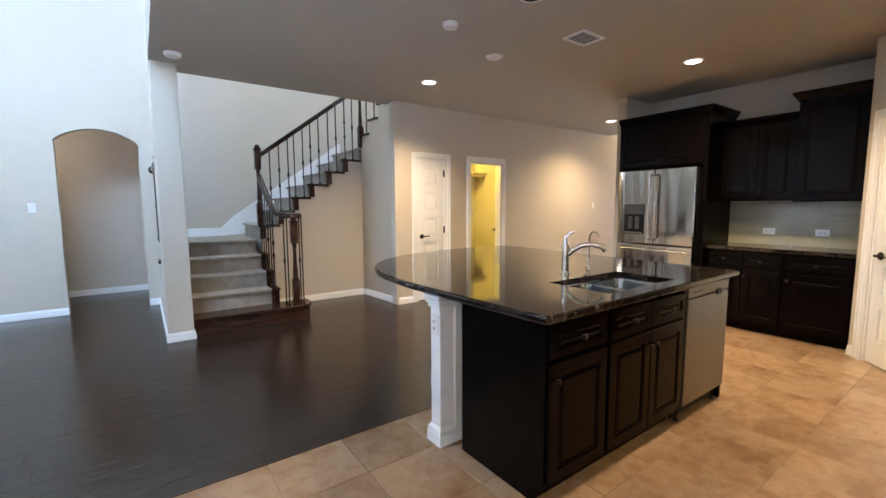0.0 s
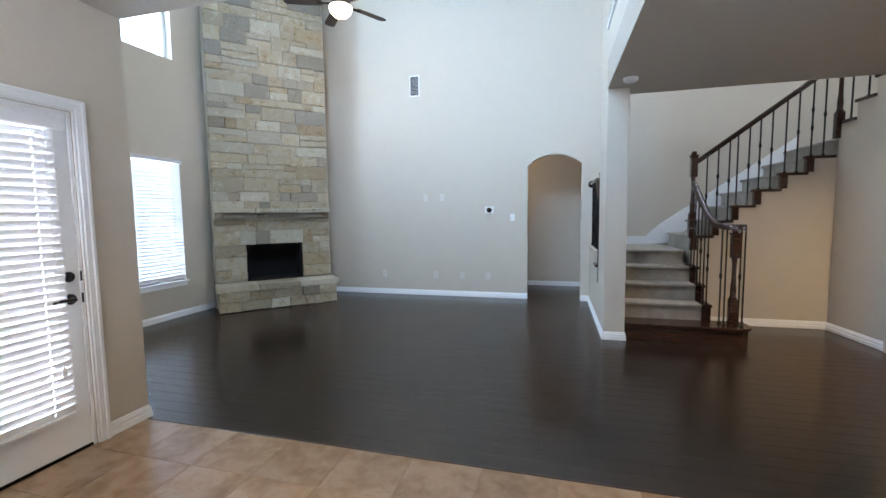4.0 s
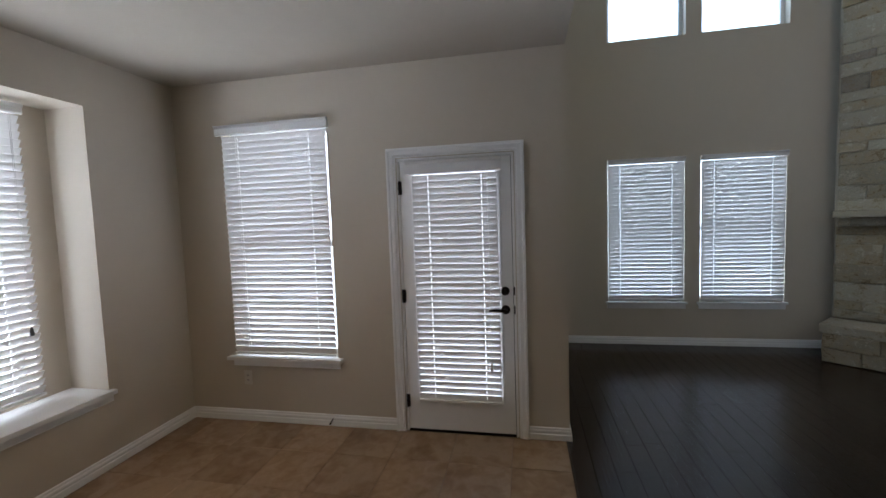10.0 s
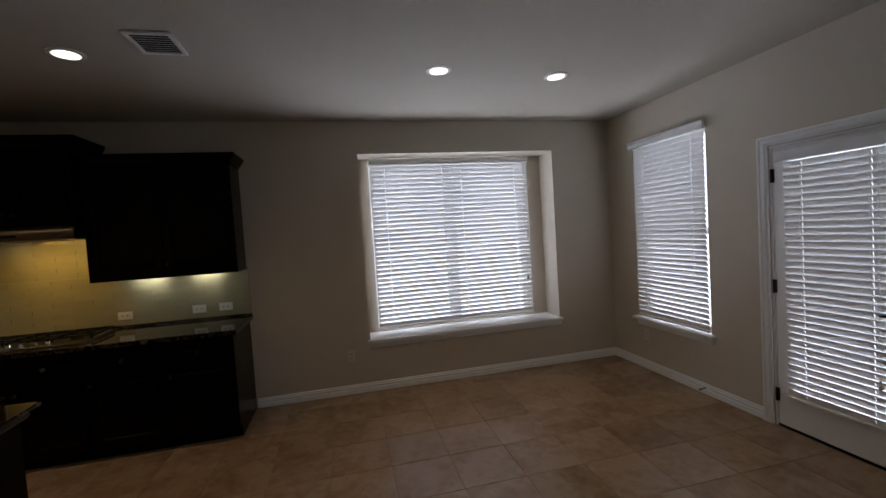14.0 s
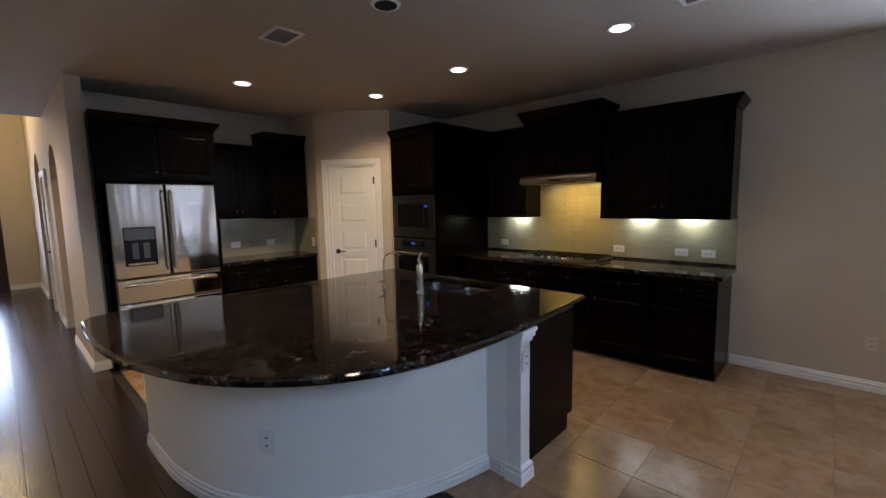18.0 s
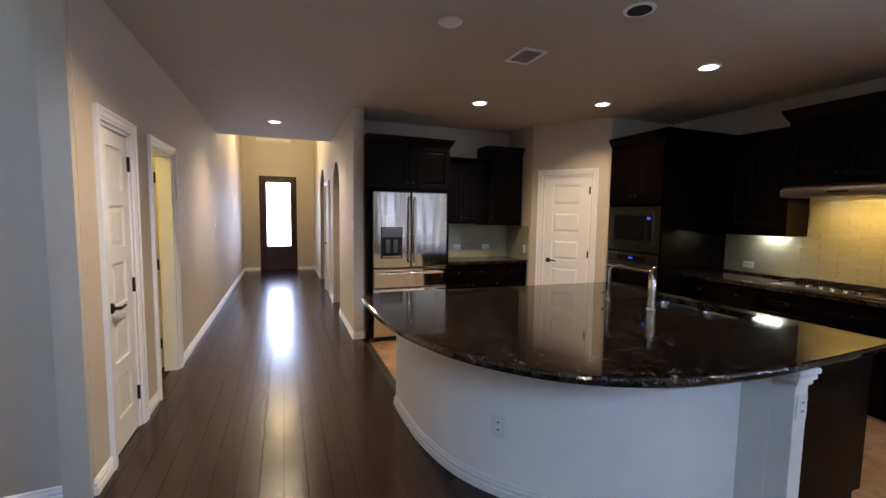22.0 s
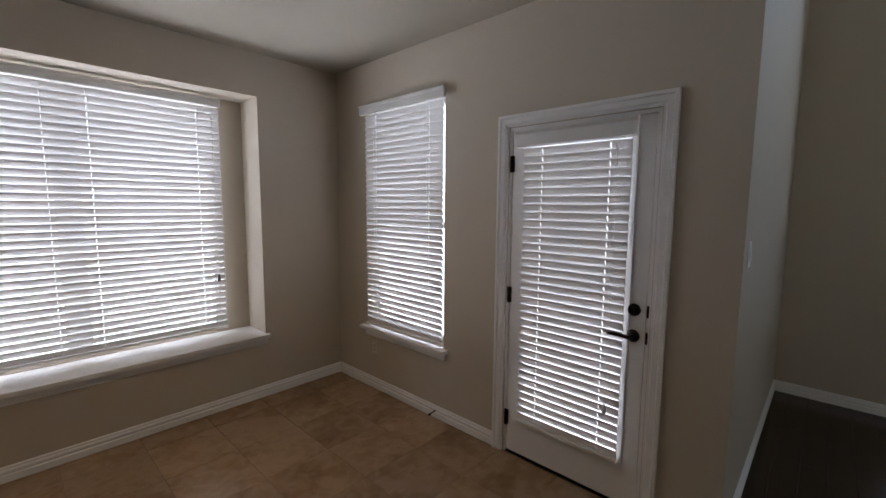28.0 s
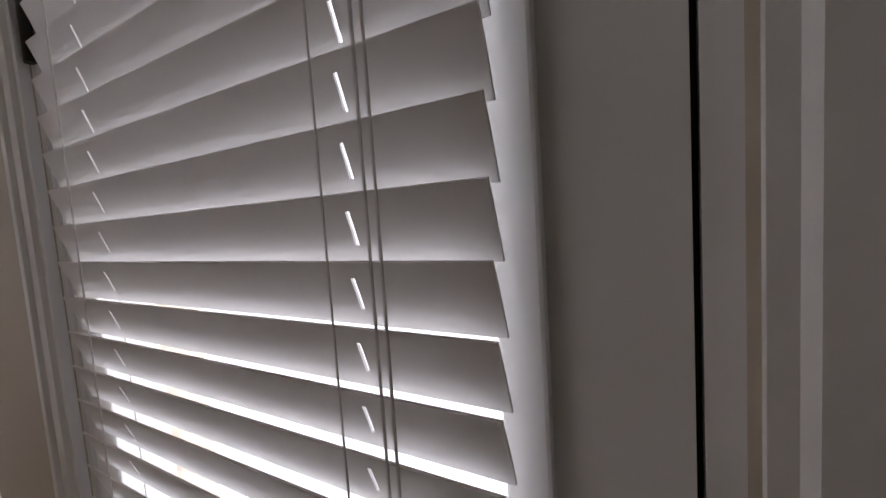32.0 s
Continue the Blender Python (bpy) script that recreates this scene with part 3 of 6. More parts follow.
# local doors: u (x) along the wall from the opening's start, y out of the wall towards the viewer is negative, z up
def casing(m, w, h, name="door_casing", wide=0.07, label="white moulded casing round the doorway"):
    bm = bmesh.new()
    prof = [(0, 0), (0.0, 0.014), (0.012, 0.014), (0.018, 0.020), (wide - 0.022, 0.020), (wide - 0.016, 0.026), (wide, 0.026), (wide, 0)]
    g = 0.006
    corners = [(-g, 0), (-g, h + g), (w + g, h + g), (w + g, 0)]
    rings = []
    for i, (u, z) in enumerate(corners):
        su = -1 if i < 2 else 1
        up = 0 if i in (0, 3) else 1
        rings.append([bm.verts.new((u + su * o, -t, z + up * o)) for o, t in prof])
    fs = []
    for a, b in zip(rings, rings[1:]):
        fs += [bm.faces.new((a[j - 1], a[j], b[j], b[j - 1])) for j in range(len(prof))]
    fs += [bm.faces.new(rings[0]), bm.faces.new(rings[-1])]
    bmesh.ops.recalc_face_normals(bm, faces=fs)
    ob = solid(name, bm, TRIM, label, "door casing", kind="structure")
    ob.matrix_world = m
    # jamb lining and stop
    bm = bmesh.new()
    for a, b in ((0, 0.018), (w - 0.018, w)):
        box(bm, a, b, 0, 0.118, 0, h)
    box(bm, 0.018, w - 0.018, 0, 0.118, h - 0.018, h)
    lining = solid("door_jamb", bm, TRIM, "white painted door jamb", "door jamb", kind="structure")
    lining.matrix_world = m
    return ob


def lever(parent, u, z, y, to, mat=BRONZE):
    """A lever on a round rose; to is +1 or -1: the way that it points."""
    bm = bmesh.new()
    turn = Matrix.Rotation(radians(90), 4, "X")
    lathe(bm, [(0.033, 0), (0.033, 0.006), (0.028, 0.012), (0.012, 0.016), (0.011, 0.045)], 20, (u, y, z), turn)
    rose = local_part("door_handle", bm, mat, parent, "dark bronze lever handle", True)
    bm = bmesh.new()
    tube(bm, [(u, y - 0.045, z), (u + to * 0.03, y - 0.050, z + 0.002), (u + to * 0.075, y - 0.048, z + 0.004), (u + to * 0.115, y - 0.042, z - 0.002)], [0.011, 0.010, 0.009, 0.006])
    local_part("lever", bm, mat, rose, "", True)


def hinges(parent, u, zs, y=-0.004):
    for z in zs:
        bm = bmesh.new()
        lathe(bm, [(0.009, -0.05), (0.009, 0.05)], 10, (u, y - 0.004, z))
        box(bm, u - 0.016, u + 0.016, y, y + 0.006, z - 0.048, z + 0.048)
        local_part("hinge", bm, BRONZE, parent, "dark bronze hinge", True)


def panel_door(m, w, h, label, hinge_left, rows=5, mat=TRIM, thick=0.038, back=0.012):
    """A moulded door with five raised panels."""
    door = placed("panel_door", m, label, "door")
    g = 0.004
    u0, u1 = 0.018 + g, w - 0.018 - g
    st, rail = 0.105, 0.095
    z0 = 0.012
    bot = 0.20
    ph = (h - 0.018 - g - z0 - bot - rail * rows) / rows
    bm = bmesh.new()
    box(bm, u0, u1, back + 0.014, back + thick, z0, h - 0.02)
    for a, b in ((u0, u0 + st), (u1 - st, u1)):
        box(bm, a, b, back, back + 0.014, z0, h - 0.02)
    z = z0
    tops = []
    for k in range(rows + 1):
        hh = bot if k == 0 else rail
        box(bm, u0 + st, u1 - st, back, back + 0.014, z, min(z + hh, h - 0.02))
        if k < rows:
            tops.append(z + hh)
        z += hh + ph
    local_part("leaf", bm, mat, door)
    for zz in tops:
        bm = bmesh.new()
        a, b = u0 + st + 0.004, u1 - st - 0.004
        ring = []
        for inset, y in ((0, back + 0.0139), (0.018, back + 0.0139), (0.040, back + 0.003)):
            ring.append([bm.verts.new(p) for p in ((a + inset, y, zz + inset), (b - inset, y, zz + inset), (b - inset, y, zz + ph - inset), (a + inset, y, zz + ph - inset))])
        for r, q in zip(ring, ring[1:]):
            for k in range(4):
                bm.faces.new((r[k - 1], r[k], q[k], q[k - 1]))
        bm.faces.new(ring[-1])
        bmesh.ops.recalc_face_normals(bm, faces=bm.faces)
        local_part("panel", bm, mat, door)
    hinges(door, u0 - 0.004 if hinge_left else u1 + 0.004, (0.25, h * 0.5, h - 0.2), back - 0.002)
    lever(door, u1 - 0.065 if hinge_left else u0 + 0.065, 0.93, back, -1 if hinge_left else 1)
    return door


NORTH = lambda x, y: pose(x, y, 0, 0, 0, 0)          # wall facing south, u to the east
m = NORTH(3.77, 6.24)
casing(m, 0.50, 2.03)
panel_door(m, 0.50, 2.03, "narrow white five-panel closet door, closed", False)
m = NORTH(4.745, 6.24)
casing(m, 0.65, 2.03)
# pantry: the wall from A to B; the viewer stands on the side away from nrm
ang = math.degrees(math.atan2(d.y, d.x))
p0 = along(D0, 0)
# u must run to the viewer's right
m = Matrix.Translation((*p0, 0)) @ pose(0, 0, 0, 0, 0, ang)
casing(m, D1 - D0, 2.06)
panel_door(m, D1 - D0, 2.06, "white five-panel pantry door, closed", False)

# open laundry door, swung back into the room
lm = Matrix.Translation((5.893, 6.942, 0)) @ pose(0, 0, 0, 0, 0, -130)
panel_door(lm, 0.72, 2.03, "white five-panel laundry door standing open", False)

# ---- windows and blinds ----


def blind(m, w, z0, z1, label, valance=0.07, over=0.03, cords=(0.16, 0.84), pitch=0.0445, tilt=67, handle=None, group="window blinds", reach=0.012):
    """A slatted blind; local x across, y- towards the room, z up. Slats lean with the room edge up."""
    b = placed("window_blind", m, label, "blind", group)
    n = int((z1 - valance - 0.028 - z0 - 0.05) / pitch)
    bm = bmesh.new()
    hw = 0.0254
    rows = []
    for k in range(5):
        t = -1 + k / 2
        rows.append((t * hw, 0.0005 * (1 - t * t)))
    # slits for the lift cords
    xs = [0.004]
    for c in cords:
        xs += [c * w - 0.0018, c * w + 0.0018]
    xs.append(w - 0.004)
    last = len(xs) - 1
    top = [[bm.verts.new((x, y, c + 0.0012)) for y, c in rows] for x in xs]
    low = [[bm.verts.new((x, y, c - 0.0012)) for y, c in rows] for x in xs]
    for i in range(last):
        slit = i % 2 == 1
        for k in range(4):
            if slit and k in (1, 2):
                continue
            bm.faces.new((top[i][k], top[i + 1][k], top[i + 1][k + 1], top[i][k + 1]))
            bm.faces.new((low[i][k + 1], low[i + 1][k + 1], low[i + 1][k], low[i][k]))
        for k in (0, 4) + ((1, 3) if slit else ()):
            bm.faces.new((top[i][k], low[i][k], low[i + 1][k], top[i + 1][k]))
        if slit:
            for q in (i, i + 1):
                for k in (1, 2):
                    bm.faces.new((top[q][k], top[q][k + 1], low[q][k + 1], low[q][k]))
    for q in (0, last):
        for k in range(4):
            bm.faces.new((top[q][k], top[q][k + 1], low[q][k + 1], low[q][k]))
    bmesh.ops.recalc_face_normals(bm, faces=bm.faces)
    me = mesh_of("slat", bm, BLIND)
    top = z1 - valance - 0.028
    step = (top - (z0 + 0.05)) / n
    for k in range(n + 1):
        z = z0 + 0.05 + k * step
        piece("slat", me, b, (0, -0.03, z), Matrix.Rotation(radians(-tilt + random.uniform(-0.25, 0.25)), 4, "X") @ Matrix.Rotation(radians(random.uniform(-0.012, 0.012)), 4, "Y"))
    local_box("bottom_rail", (0.003, w - 0.003, -0.045, -0.015, z0 + 0.008, z0 + 0.026), TRIM, b, 0.004, "white bottom rail")
    # valance with a small crown
    bm = bmesh.new()
    prof = [(-0.062, z1 - valance), (-0.070, z1 - valance + 0.008), (-0.070, z1 - 0.022), (-0.082, z1 - 0.006), (-0.082, z1), (-0.055, z1), (-0.055, z1 - valance)]
    prof = [(y - reach + 0.012, z) for y, z in prof]
    ra, rb = [[bm.verts.new((x, y, z)) for y, z in prof] for x in (-over, w + over)]
    fs = [bm.faces.new((ra[j - 1], ra[j], rb[j], rb[j - 1])) for j in range(len(prof))] + [bm.faces.new(ra), bm.faces.new(rb)]
    bmesh.ops.recalc_face_normals(bm, faces=fs)
    local_part("valance", bm, TRIM, b, "white crown valance")
    local_box("head_rail", (0.002, w - 0.002, -0.05, -0.006, z1 - 0.052, z1 - 0.006), TRIM, b)
    for c in cords:
        for y in (-0.0565, -0.004):
            bm = bmesh.new()
            tube(bm, [(c * w, y, z0 + 0.02), (c * w, y, z1 - 0.05)], 0.0009, 5)
            local_part("ladder_cord", bm, CORD, b)
    if handle:
        u, zt, length = handle
        for o in (0, 0.008):
            bm = bmesh.new()
            tube(bm, [(u + o, -0.062, zt - length), (u + o, -0.060, z1 - 0.06)], 0.0011, 5)
            local_part("pull_cord", bm, CORD, b)
        bm = bmesh.new()
        lathe(bm, [(0.004, 0.05), (0.009, 0.035), (0.012, 0.0), (0.009, -0.006)], 10, (u + 0.004, -0.064, zt - length - 0.02))
        local_part("cord_tassel", bm, TASSEL if w > 1.5 else PLASTIC, b, "grey cord tassel" if w > 1.5 else "", True)
    return b


def window(m, w, z0, z1, name, depth, label, mid=None, upright=None):
    """A vinyl window at the back of its opening."""
    win = placed(name, m, label, "window", kind="structure")
    f = 0.045
    for n_, dims in (("window_frame", (0, f, depth - 0.06, depth, z0, z1)), ("window_frame", (w - f, w, depth - 0.06, depth, z0, z1)), ("window_frame", (f, w - f, depth - 0.06, depth, z0, z0 + f)), ("window_frame", (f, w - f, depth - 0.06, depth, z1 - f, z1))):
        local_box(n_, dims, VINYL, win, 0.004)
    if mid:
        local_box("meeting_rail", (f, w - f, depth - 0.055, depth - 0.01, mid - 0.025, mid + 0.025), VINYL, win, 0.004)
    if upright:
        local_box("mullion", (upright - 0.07, upright + 0.07, depth - 0.055, depth - 0.01, z0 + f, z1 - f), VINYL, win, 0.004)
    g = local_box("pane", (f, w - f, depth - 0.034, depth - 0.030, z0 + f, z1 - f), CLEAR, win)
    g.visible_shadow = False
    return win


def sill(m, w, z, out=0.06, deep=0.14, name="window_sill", over=0.05):
    bm = bmesh.new()
    box(bm, -over, w + over, -out, 0.0, z - 0.028, z, 0.006)
    box(bm, 0.0, w, 0.0, deep, z - 0.028, z)
    box(bm, -over * 0.4, w + over * 0.4, -0.016, -0.001, z - 0.085, z - 0.029, 0.004)
    ob = solid(name, bm, TRIM, "white painted window sill with an apron", "window sill", kind="structure")
    ob.matrix_world = m


WEST = lambda x, y: pose(x, y, 0, 0, 0, 90)     # wall facing east: u runs north, local -y is +x
SOUTH = lambda x, y: pose(x, y, 0, 0, 0, 180)   # wall facing north: u runs west
m = WEST(WX, 0.885)
window(m, 0.90, 0.55, 2.375, "window_1", 0.16, "white vinyl window behind a closed blind", 1.45)
sill(m, 0.90, 0.552)
blind(pose(WX - 0.02, 0.887, 0, 0, 0, 90), 0.896, 0.56, 2.40, "closed white slatted blind on the nook window", 0.075, 0.03, pitch=0.0465, tilt=65)
# recess lining
RX0, RX1, RY = -1.855, 0.29, 0.13
for name, x0, x1, y0, z0, z1 in (("wall_recess_low", -1.665, 0.175, RY - 0.02, 0.53, 0.57), ("wall_recess_west", RX0, -1.665, RY - 0.18, 0.53, 2.425), ("wall_recess_east", 0.175, RX1, RY - 0.18, 0.53, 2.425), ("wall_recess_top", -1.665, 0.175, RY - 0.18, 2.37, 2.425)):
    bm = bmesh.new()
    box(bm, x0, x1, y0, RY, z0, z1)
    solid(name, bm, WALL, "painted back wall of the deep window recess", "wall", kind="structure")
bm = bmesh.new()
box(bm, RX0 - 0.025, RX1 + 0.025, RY - 0.16, SY + 0.045, 0.50, 0.532, 0.006)
box(bm, RX0 - 0.015, RX1 + 0.015, SY + 0.001, SY + 0.018, 0.45, 0.50, 0.004)
solid("window_sill", bm, TRIM, "deep white sill of the window recess", "window sill", kind="structure")
window(pose(0.175, RY, 0, 0, 0, 180), 1.84, 0.535, 2.37, "window_2", 0.16, "wide double vinyl window behind a closed blind", None, 0.92)
blind(pose(0.17, RY + 0.03, 0, 0, 0, 180), 1.83, 0.565, 2.40, "wide closed white slatted blind in the recess", 0.06, 0.0, (0.09, 0.44, 0.56, 0.91), tilt=60, pitch=0.0475, handle=(1.76, 1.35, 0.35))
for i, (y, w) in enumerate(((4.24, 0.86), (5.265, 0.885))):
    m = WEST(LW, y)
    window(m, w, 0.53, 2.25, "window_3" if i else "window_4", 0.16, "white vinyl living room window behind a closed blind", 1.4)
    sill(m, w, 0.53, 0.035, 0.14, over=0.03)
    blind(pose(LW - 0.02, y + 0.005, 0, 0, 0, 90), w - 0.01, 0.54, 2.248, "closed white slatted blind on a living room window", 0.06, -0.002, tilt=69, pitch=0.0465)
    # unseen window added in the upper south wall for the extra lamp
    window(SOUTH(-1.1 + 1.35 * i, EY), 0.95, 3.66, 5.13, "added_window_1" if i else "added_window_2", 0.16, "unseen high window added to light the north wall")
    window(m, w, 3.63, 5.06, "window_5" if i else "window_6", 0.16, "bare high living room window")

# patio door: steel door with a full light and its own blind
m = WEST(WX, 2.325)
casing(m, 0.85, 2.064, "door_casing", 0.067)
pd = placed("patio_door", m, "white glazed patio door with dark hardware, closed", "door")
u0, u1 = 0.022, 0.828
GL = (0.119, 0.731, 0.26, 1.95)
bm = bmesh.new()
box(bm, u0, GL[0], 0.004, 0.048, 0.015, 2.042)
box(bm, GL[1], u1, 0.004, 0.048, 0.015, 2.042)
box(bm, GL[0], GL[1], 0.004, 0.048, 0.015, GL[2])
box(bm, GL[0], GL[1], 0.004, 0.048, GL[3], 2.042)
local_part("leaf", bm, TRIM, pd)
bm = bmesh.new()
for q in ((GL[0] - 0.02, GL[0] + 0.012, GL[2] - 0.02, GL[3] + 0.02), (GL[1] - 0.012, GL[1] + 0.02, GL[2] - 0.02, GL[3] + 0.02), (GL[0] + 0.012, GL[1] - 0.012, GL[2] - 0.02, GL[2] + 0.012), (GL[0] + 0.012, GL[1] - 0.012, GL[3] - 0.012, GL[3] + 0.02)):
    box(bm, q[0], q[1], -0.006, 0.004, q[2], q[3], 0.003)
local_part("glazing_bead", bm, TRIM, pd)
g = local_box("pane", (GL[0], GL[1], 0.024, 0.028, GL[2], GL[3]), CLEAR, pd)
g.visible_shadow = False
hinges(pd, u0 - 0.004, (0.238, 1.044, 1.85), 0.0)
lever(pd, 0.772, 0.945, 0.004, -1)
bm = bmesh.new()
turn = Matrix.Rotation(radians(90), 4, "X")
lathe(bm, [(0.032, 0), (0.032, 0.008), (0.026, 0.016), (0.024, 0.02)], 20, (0.772, 0.004, 1.081), turn)
box(bm, 0.766, 0.778, -0.034, -0.012, 1.065, 1.097, 0.003)
local_part("dead_bolt", bm, BRONZE, pd, "dark bronze dead bolt", True)
for z in (1.081, 0.945):
    local_box("strike_plate", (0.833, 0.843, -0.004, 0.0, z - 0.03, z + 0.03), BRONZE, pd)
# black strips added behind the leaf so the window lamp cannot leak past it
for a, b in ((0.0181, 0.036), (0.814, 0.8319)):
    local_box("door_stop", (a, b, 0.050, 0.075, 0.0, 2.046), BLACK, pd, 0, "dark strip added to block light past the leaf")
local_box("door_stop", (0.036, 0.814, 0.050, 0.075, 2.024, 2.046), BLACK, pd, 0, "dark strip added to block light past the leaf")
local_box("sweep", (u0, u1, 0.0, 0.003, 0.004, 0.02), BLACK, pd)
blind(pose(WX - 0.001, 2.325 + 0.117, 0, 0, 0, 90), 0.62, 0.245, 2.03, "white slatted blind on the patio door", 0.095, 0.03, tilt=71, pitch=0.0457, cords=(0.20, 0.82), handle=(0.548, 1.1, 0.56))
bm = bmesh.new()
box(bm, WX - 0.12, WX + 0.0, 2.345, 3.155, 0.001, 0.012)
solid("door_threshold", bm, BRONZE, "dark metal threshold under the patio door", "threshold", kind="structure")

# ---- kitchen ----


def front(parent, u0, u1, z0, z1, name="door", knob=None, flat=False, mat=CAB):
    """A cabinet door or drawer front with a frame and a raised field."""
    bm = bmesh.new()
    g = 0.003
    a, b, c, e = u0 + g, u1 - g, z0 + g, z1 - g
    fr = min(0.058, (e - c) * 0.28, (b - a) * 0.28)
    levels = [(0, 0.0), (0, -0.016), (0.004, -0.020), (fr, -0.020), (fr + 0.006, -0.013), (fr + 0.014, -0.012), (fr + 0.034, -0.019)]
    if flat:
        levels = [(0, 0.0), (0, -0.014), (0.006, -0.020)]
    rings = [[bm.verts.new(p) for p in ((a + i, y, c + i), (b - i, y, c + i), (b - i, y, e - i), (a + i, y, e - i))] for i, y in levels]
    for r, q in zip(rings, rings[1:]):
        for k in range(4):
            bm.faces.new((r[k - 1], r[k], q[k], q[k - 1]))
    bm.faces.new(rings[-1])
    bmesh.ops.recalc_face_normals(bm, faces=bm.faces)
    ob = local_part(name, bm, mat, parent)
    if knob:
        bm = bmesh.new()
        lathe(bm, [(0.006, 0), (0.005, 0.012), (0.013, 0.018), (0.015, 0.024), (0.011, 0.029)], 14, (knob[0], -0.019, knob[1]), Matrix.Rotation(radians(90), 4, "X"))
        local_part("knob", bm, BRONZE, ob, "dark bronze knob", True)
    return ob


def cabinet(m, w, depth, z0, z1, label, doors=1, drawers=0, kick=True, crown=0.0, rail=0.025, group="kitchen cabinets", name="kitchen_cabinet", low_knob=False, sides=(0.0, 0.0), gap=0.0, lift=0.0):
    """A cabinet unit: local x across, front at y = 0 facing -y."""
    c = placed(name, m, label, "cabinet", group)
    zb = z0 + (0.10 if kick else 0)
    local_box("body", (0.001, w - 0.001, 0.0, depth, zb, z1 - gap), CAB, c)
    if gap:
        local_box("apron", (0.001, w - 0.001, 0.0, 0.018, z1 - gap, z1), CAB, c)
    if lift:
        local_box("light_rail", (0.001, w - 0.001, 0.0, 0.018, z0 - lift, z0), CAB, c)
        local_box("side_skirt", (w - 0.019, w - 0.001, 0.018, depth, z0 - lift, z0), CAB, c)
    if kick:
        local_box("kick_board", (0.002, w - 0.002, 0.07, depth, z0 + 0.001, zb), CAB, c)
    dh = 0.155 if drawers else 0
    n = doors
    dw = (w - 0.02) / max(n, 1)
    for k in range(drawers):
        q = (w - 0.02) / drawers
        front(c, 0.01 + k * q, 0.01 + (k + 1) * q, z1 - rail - dh, z1 - rail, "drawer_front", (0.01 + (k + 0.5) * q, z1 - rail - dh / 2))
    for k in range(n):
        top = z1 - rail - (dh + 0.012 if drawers else 0)
        left = n > 1 and k % 2 == 0
        ku = 0.01 + (k + 1) * dw - 0.035 if left else 0.01 + k * dw + 0.035
        front(c, 0.01 + k * dw, 0.01 + (k + 1) * dw, zb + 0.012, top, "door", (ku, zb + 0.09 if low_knob else top - 0.08))
    if crown:
        bm = bmesh.new()
        prof = [(0.0, z1 - 0.002), (0.0, z1 - 0.022), (0.012, z1 - 0.018), (0.016, z1 - 0.004), (0.045, z1 + crown - 0.03), (0.052, z1 + crown - 0.018), (0.052, z1 + crown), (0.0, z1 + crown)]
        l, r = sides
        pts = []
        if l:
            pts.append((0.0, l))
        pts += [(0.0, 0.0), (w, 0.0)]
        if r:
            pts.append((w, r))
        run(bm, [(o, u) for o, u in prof], pts)
        box(bm, 0.003, w - 0.003, 0.003, depth, z1, z1 + crown - 0.004)
        local_part("crown", bm, CAB, c)
    return c


# island: four units, dishwasher, curved wall, granite top
cabinet(pose(2.01, 2.42, 0), 0.45, 0.58, 0, 0.872, "espresso island cabinet with a drawer over a raised-panel door", 1, 1)
cabinet(pose(2.46, 2.42, 0), 0.80, 0.58, 0, 0.872, "espresso sink cabinet with two doors under false drawers", 2, 2, gap=0.20)
dwm = pose(3.262, 2.42, 0)
dish = placed("dishwasher", dwm, "stainless steel dishwasher under the island counter", "dishwasher")
local_box("body", (0.004, 0.596, 0.02, 0.58, 0.10, 0.868), BLACK, dish)
local_box("door", (0.006, 0.594, -0.022, 0.019, 0.115, 0.79), DISH, dish, 0.006)
strip = local_box("control_strip", (0.006, 0.594, -0.022, 0.019, 0.796, 0.866), DISH, dish, 0.004)
local_box("latch", (0.40, 0.47, -0.030, -0.0225, 0.775, 0.815), BLACK, strip, 0.004, "small dark latch handle")
local_box("vent_slot", (0.06, 0.20, -0.0235, -0.0222, 0.826, 0.834), BLACK, strip)
local_box("kick_plate", (0.01, 0.59, 0.05, 0.06, 0.012, 0.10), BLACK, dish)
for u in (0.04, 0.56):
    bm = bmesh.new()
    lathe(bm, [(0.018, 0.0), (0.018, 0.012), (0.008, 0.014), (0.008, 0.09)], 10, (u, 0.03, 0))
    local_part("foot", bm, BLACK, dish, "", True)
bm = bmesh.new()
box(bm, 3.866, 3.885, 2.42, 3.24, 0.002, 0.872)
solid("island_end_panel", bm, CAB, "espresso end panel of the island", "panel")
# curved island wall
CURVE = [(2.16, 3.193), (2.215, 3.44), (2.295, 3.667), (2.365, 3.80), (2.46, 3.931), (2.585, 4.07), (2.727, 4.194), (2.90, 4.305), (3.086, 4.38), (3.379, 4.44), (3.62, 4.455), (3.80, 4.46), (3.96, 4.46)]


def smooth_path(points, n=4):
    out = []
    p = [Vector((*q, 0)) for q in points]
    for i in range(len(p) - 1):
        a, b, c, e = p[max(i - 1, 0)], p[i], p[i + 1], p[min(i + 2, len(p) - 1)]
        for k in range(n):
            t = k / n
            q = 0.5 * ((2 * b) + (c - a) * t + (2 * a - 5 * b + 4 * c - e) * t * t + (3 * b - a - 3 * c + e) * t ** 3)
            out.append((q.x, q.y))
    out.append(points[-1])
    return out


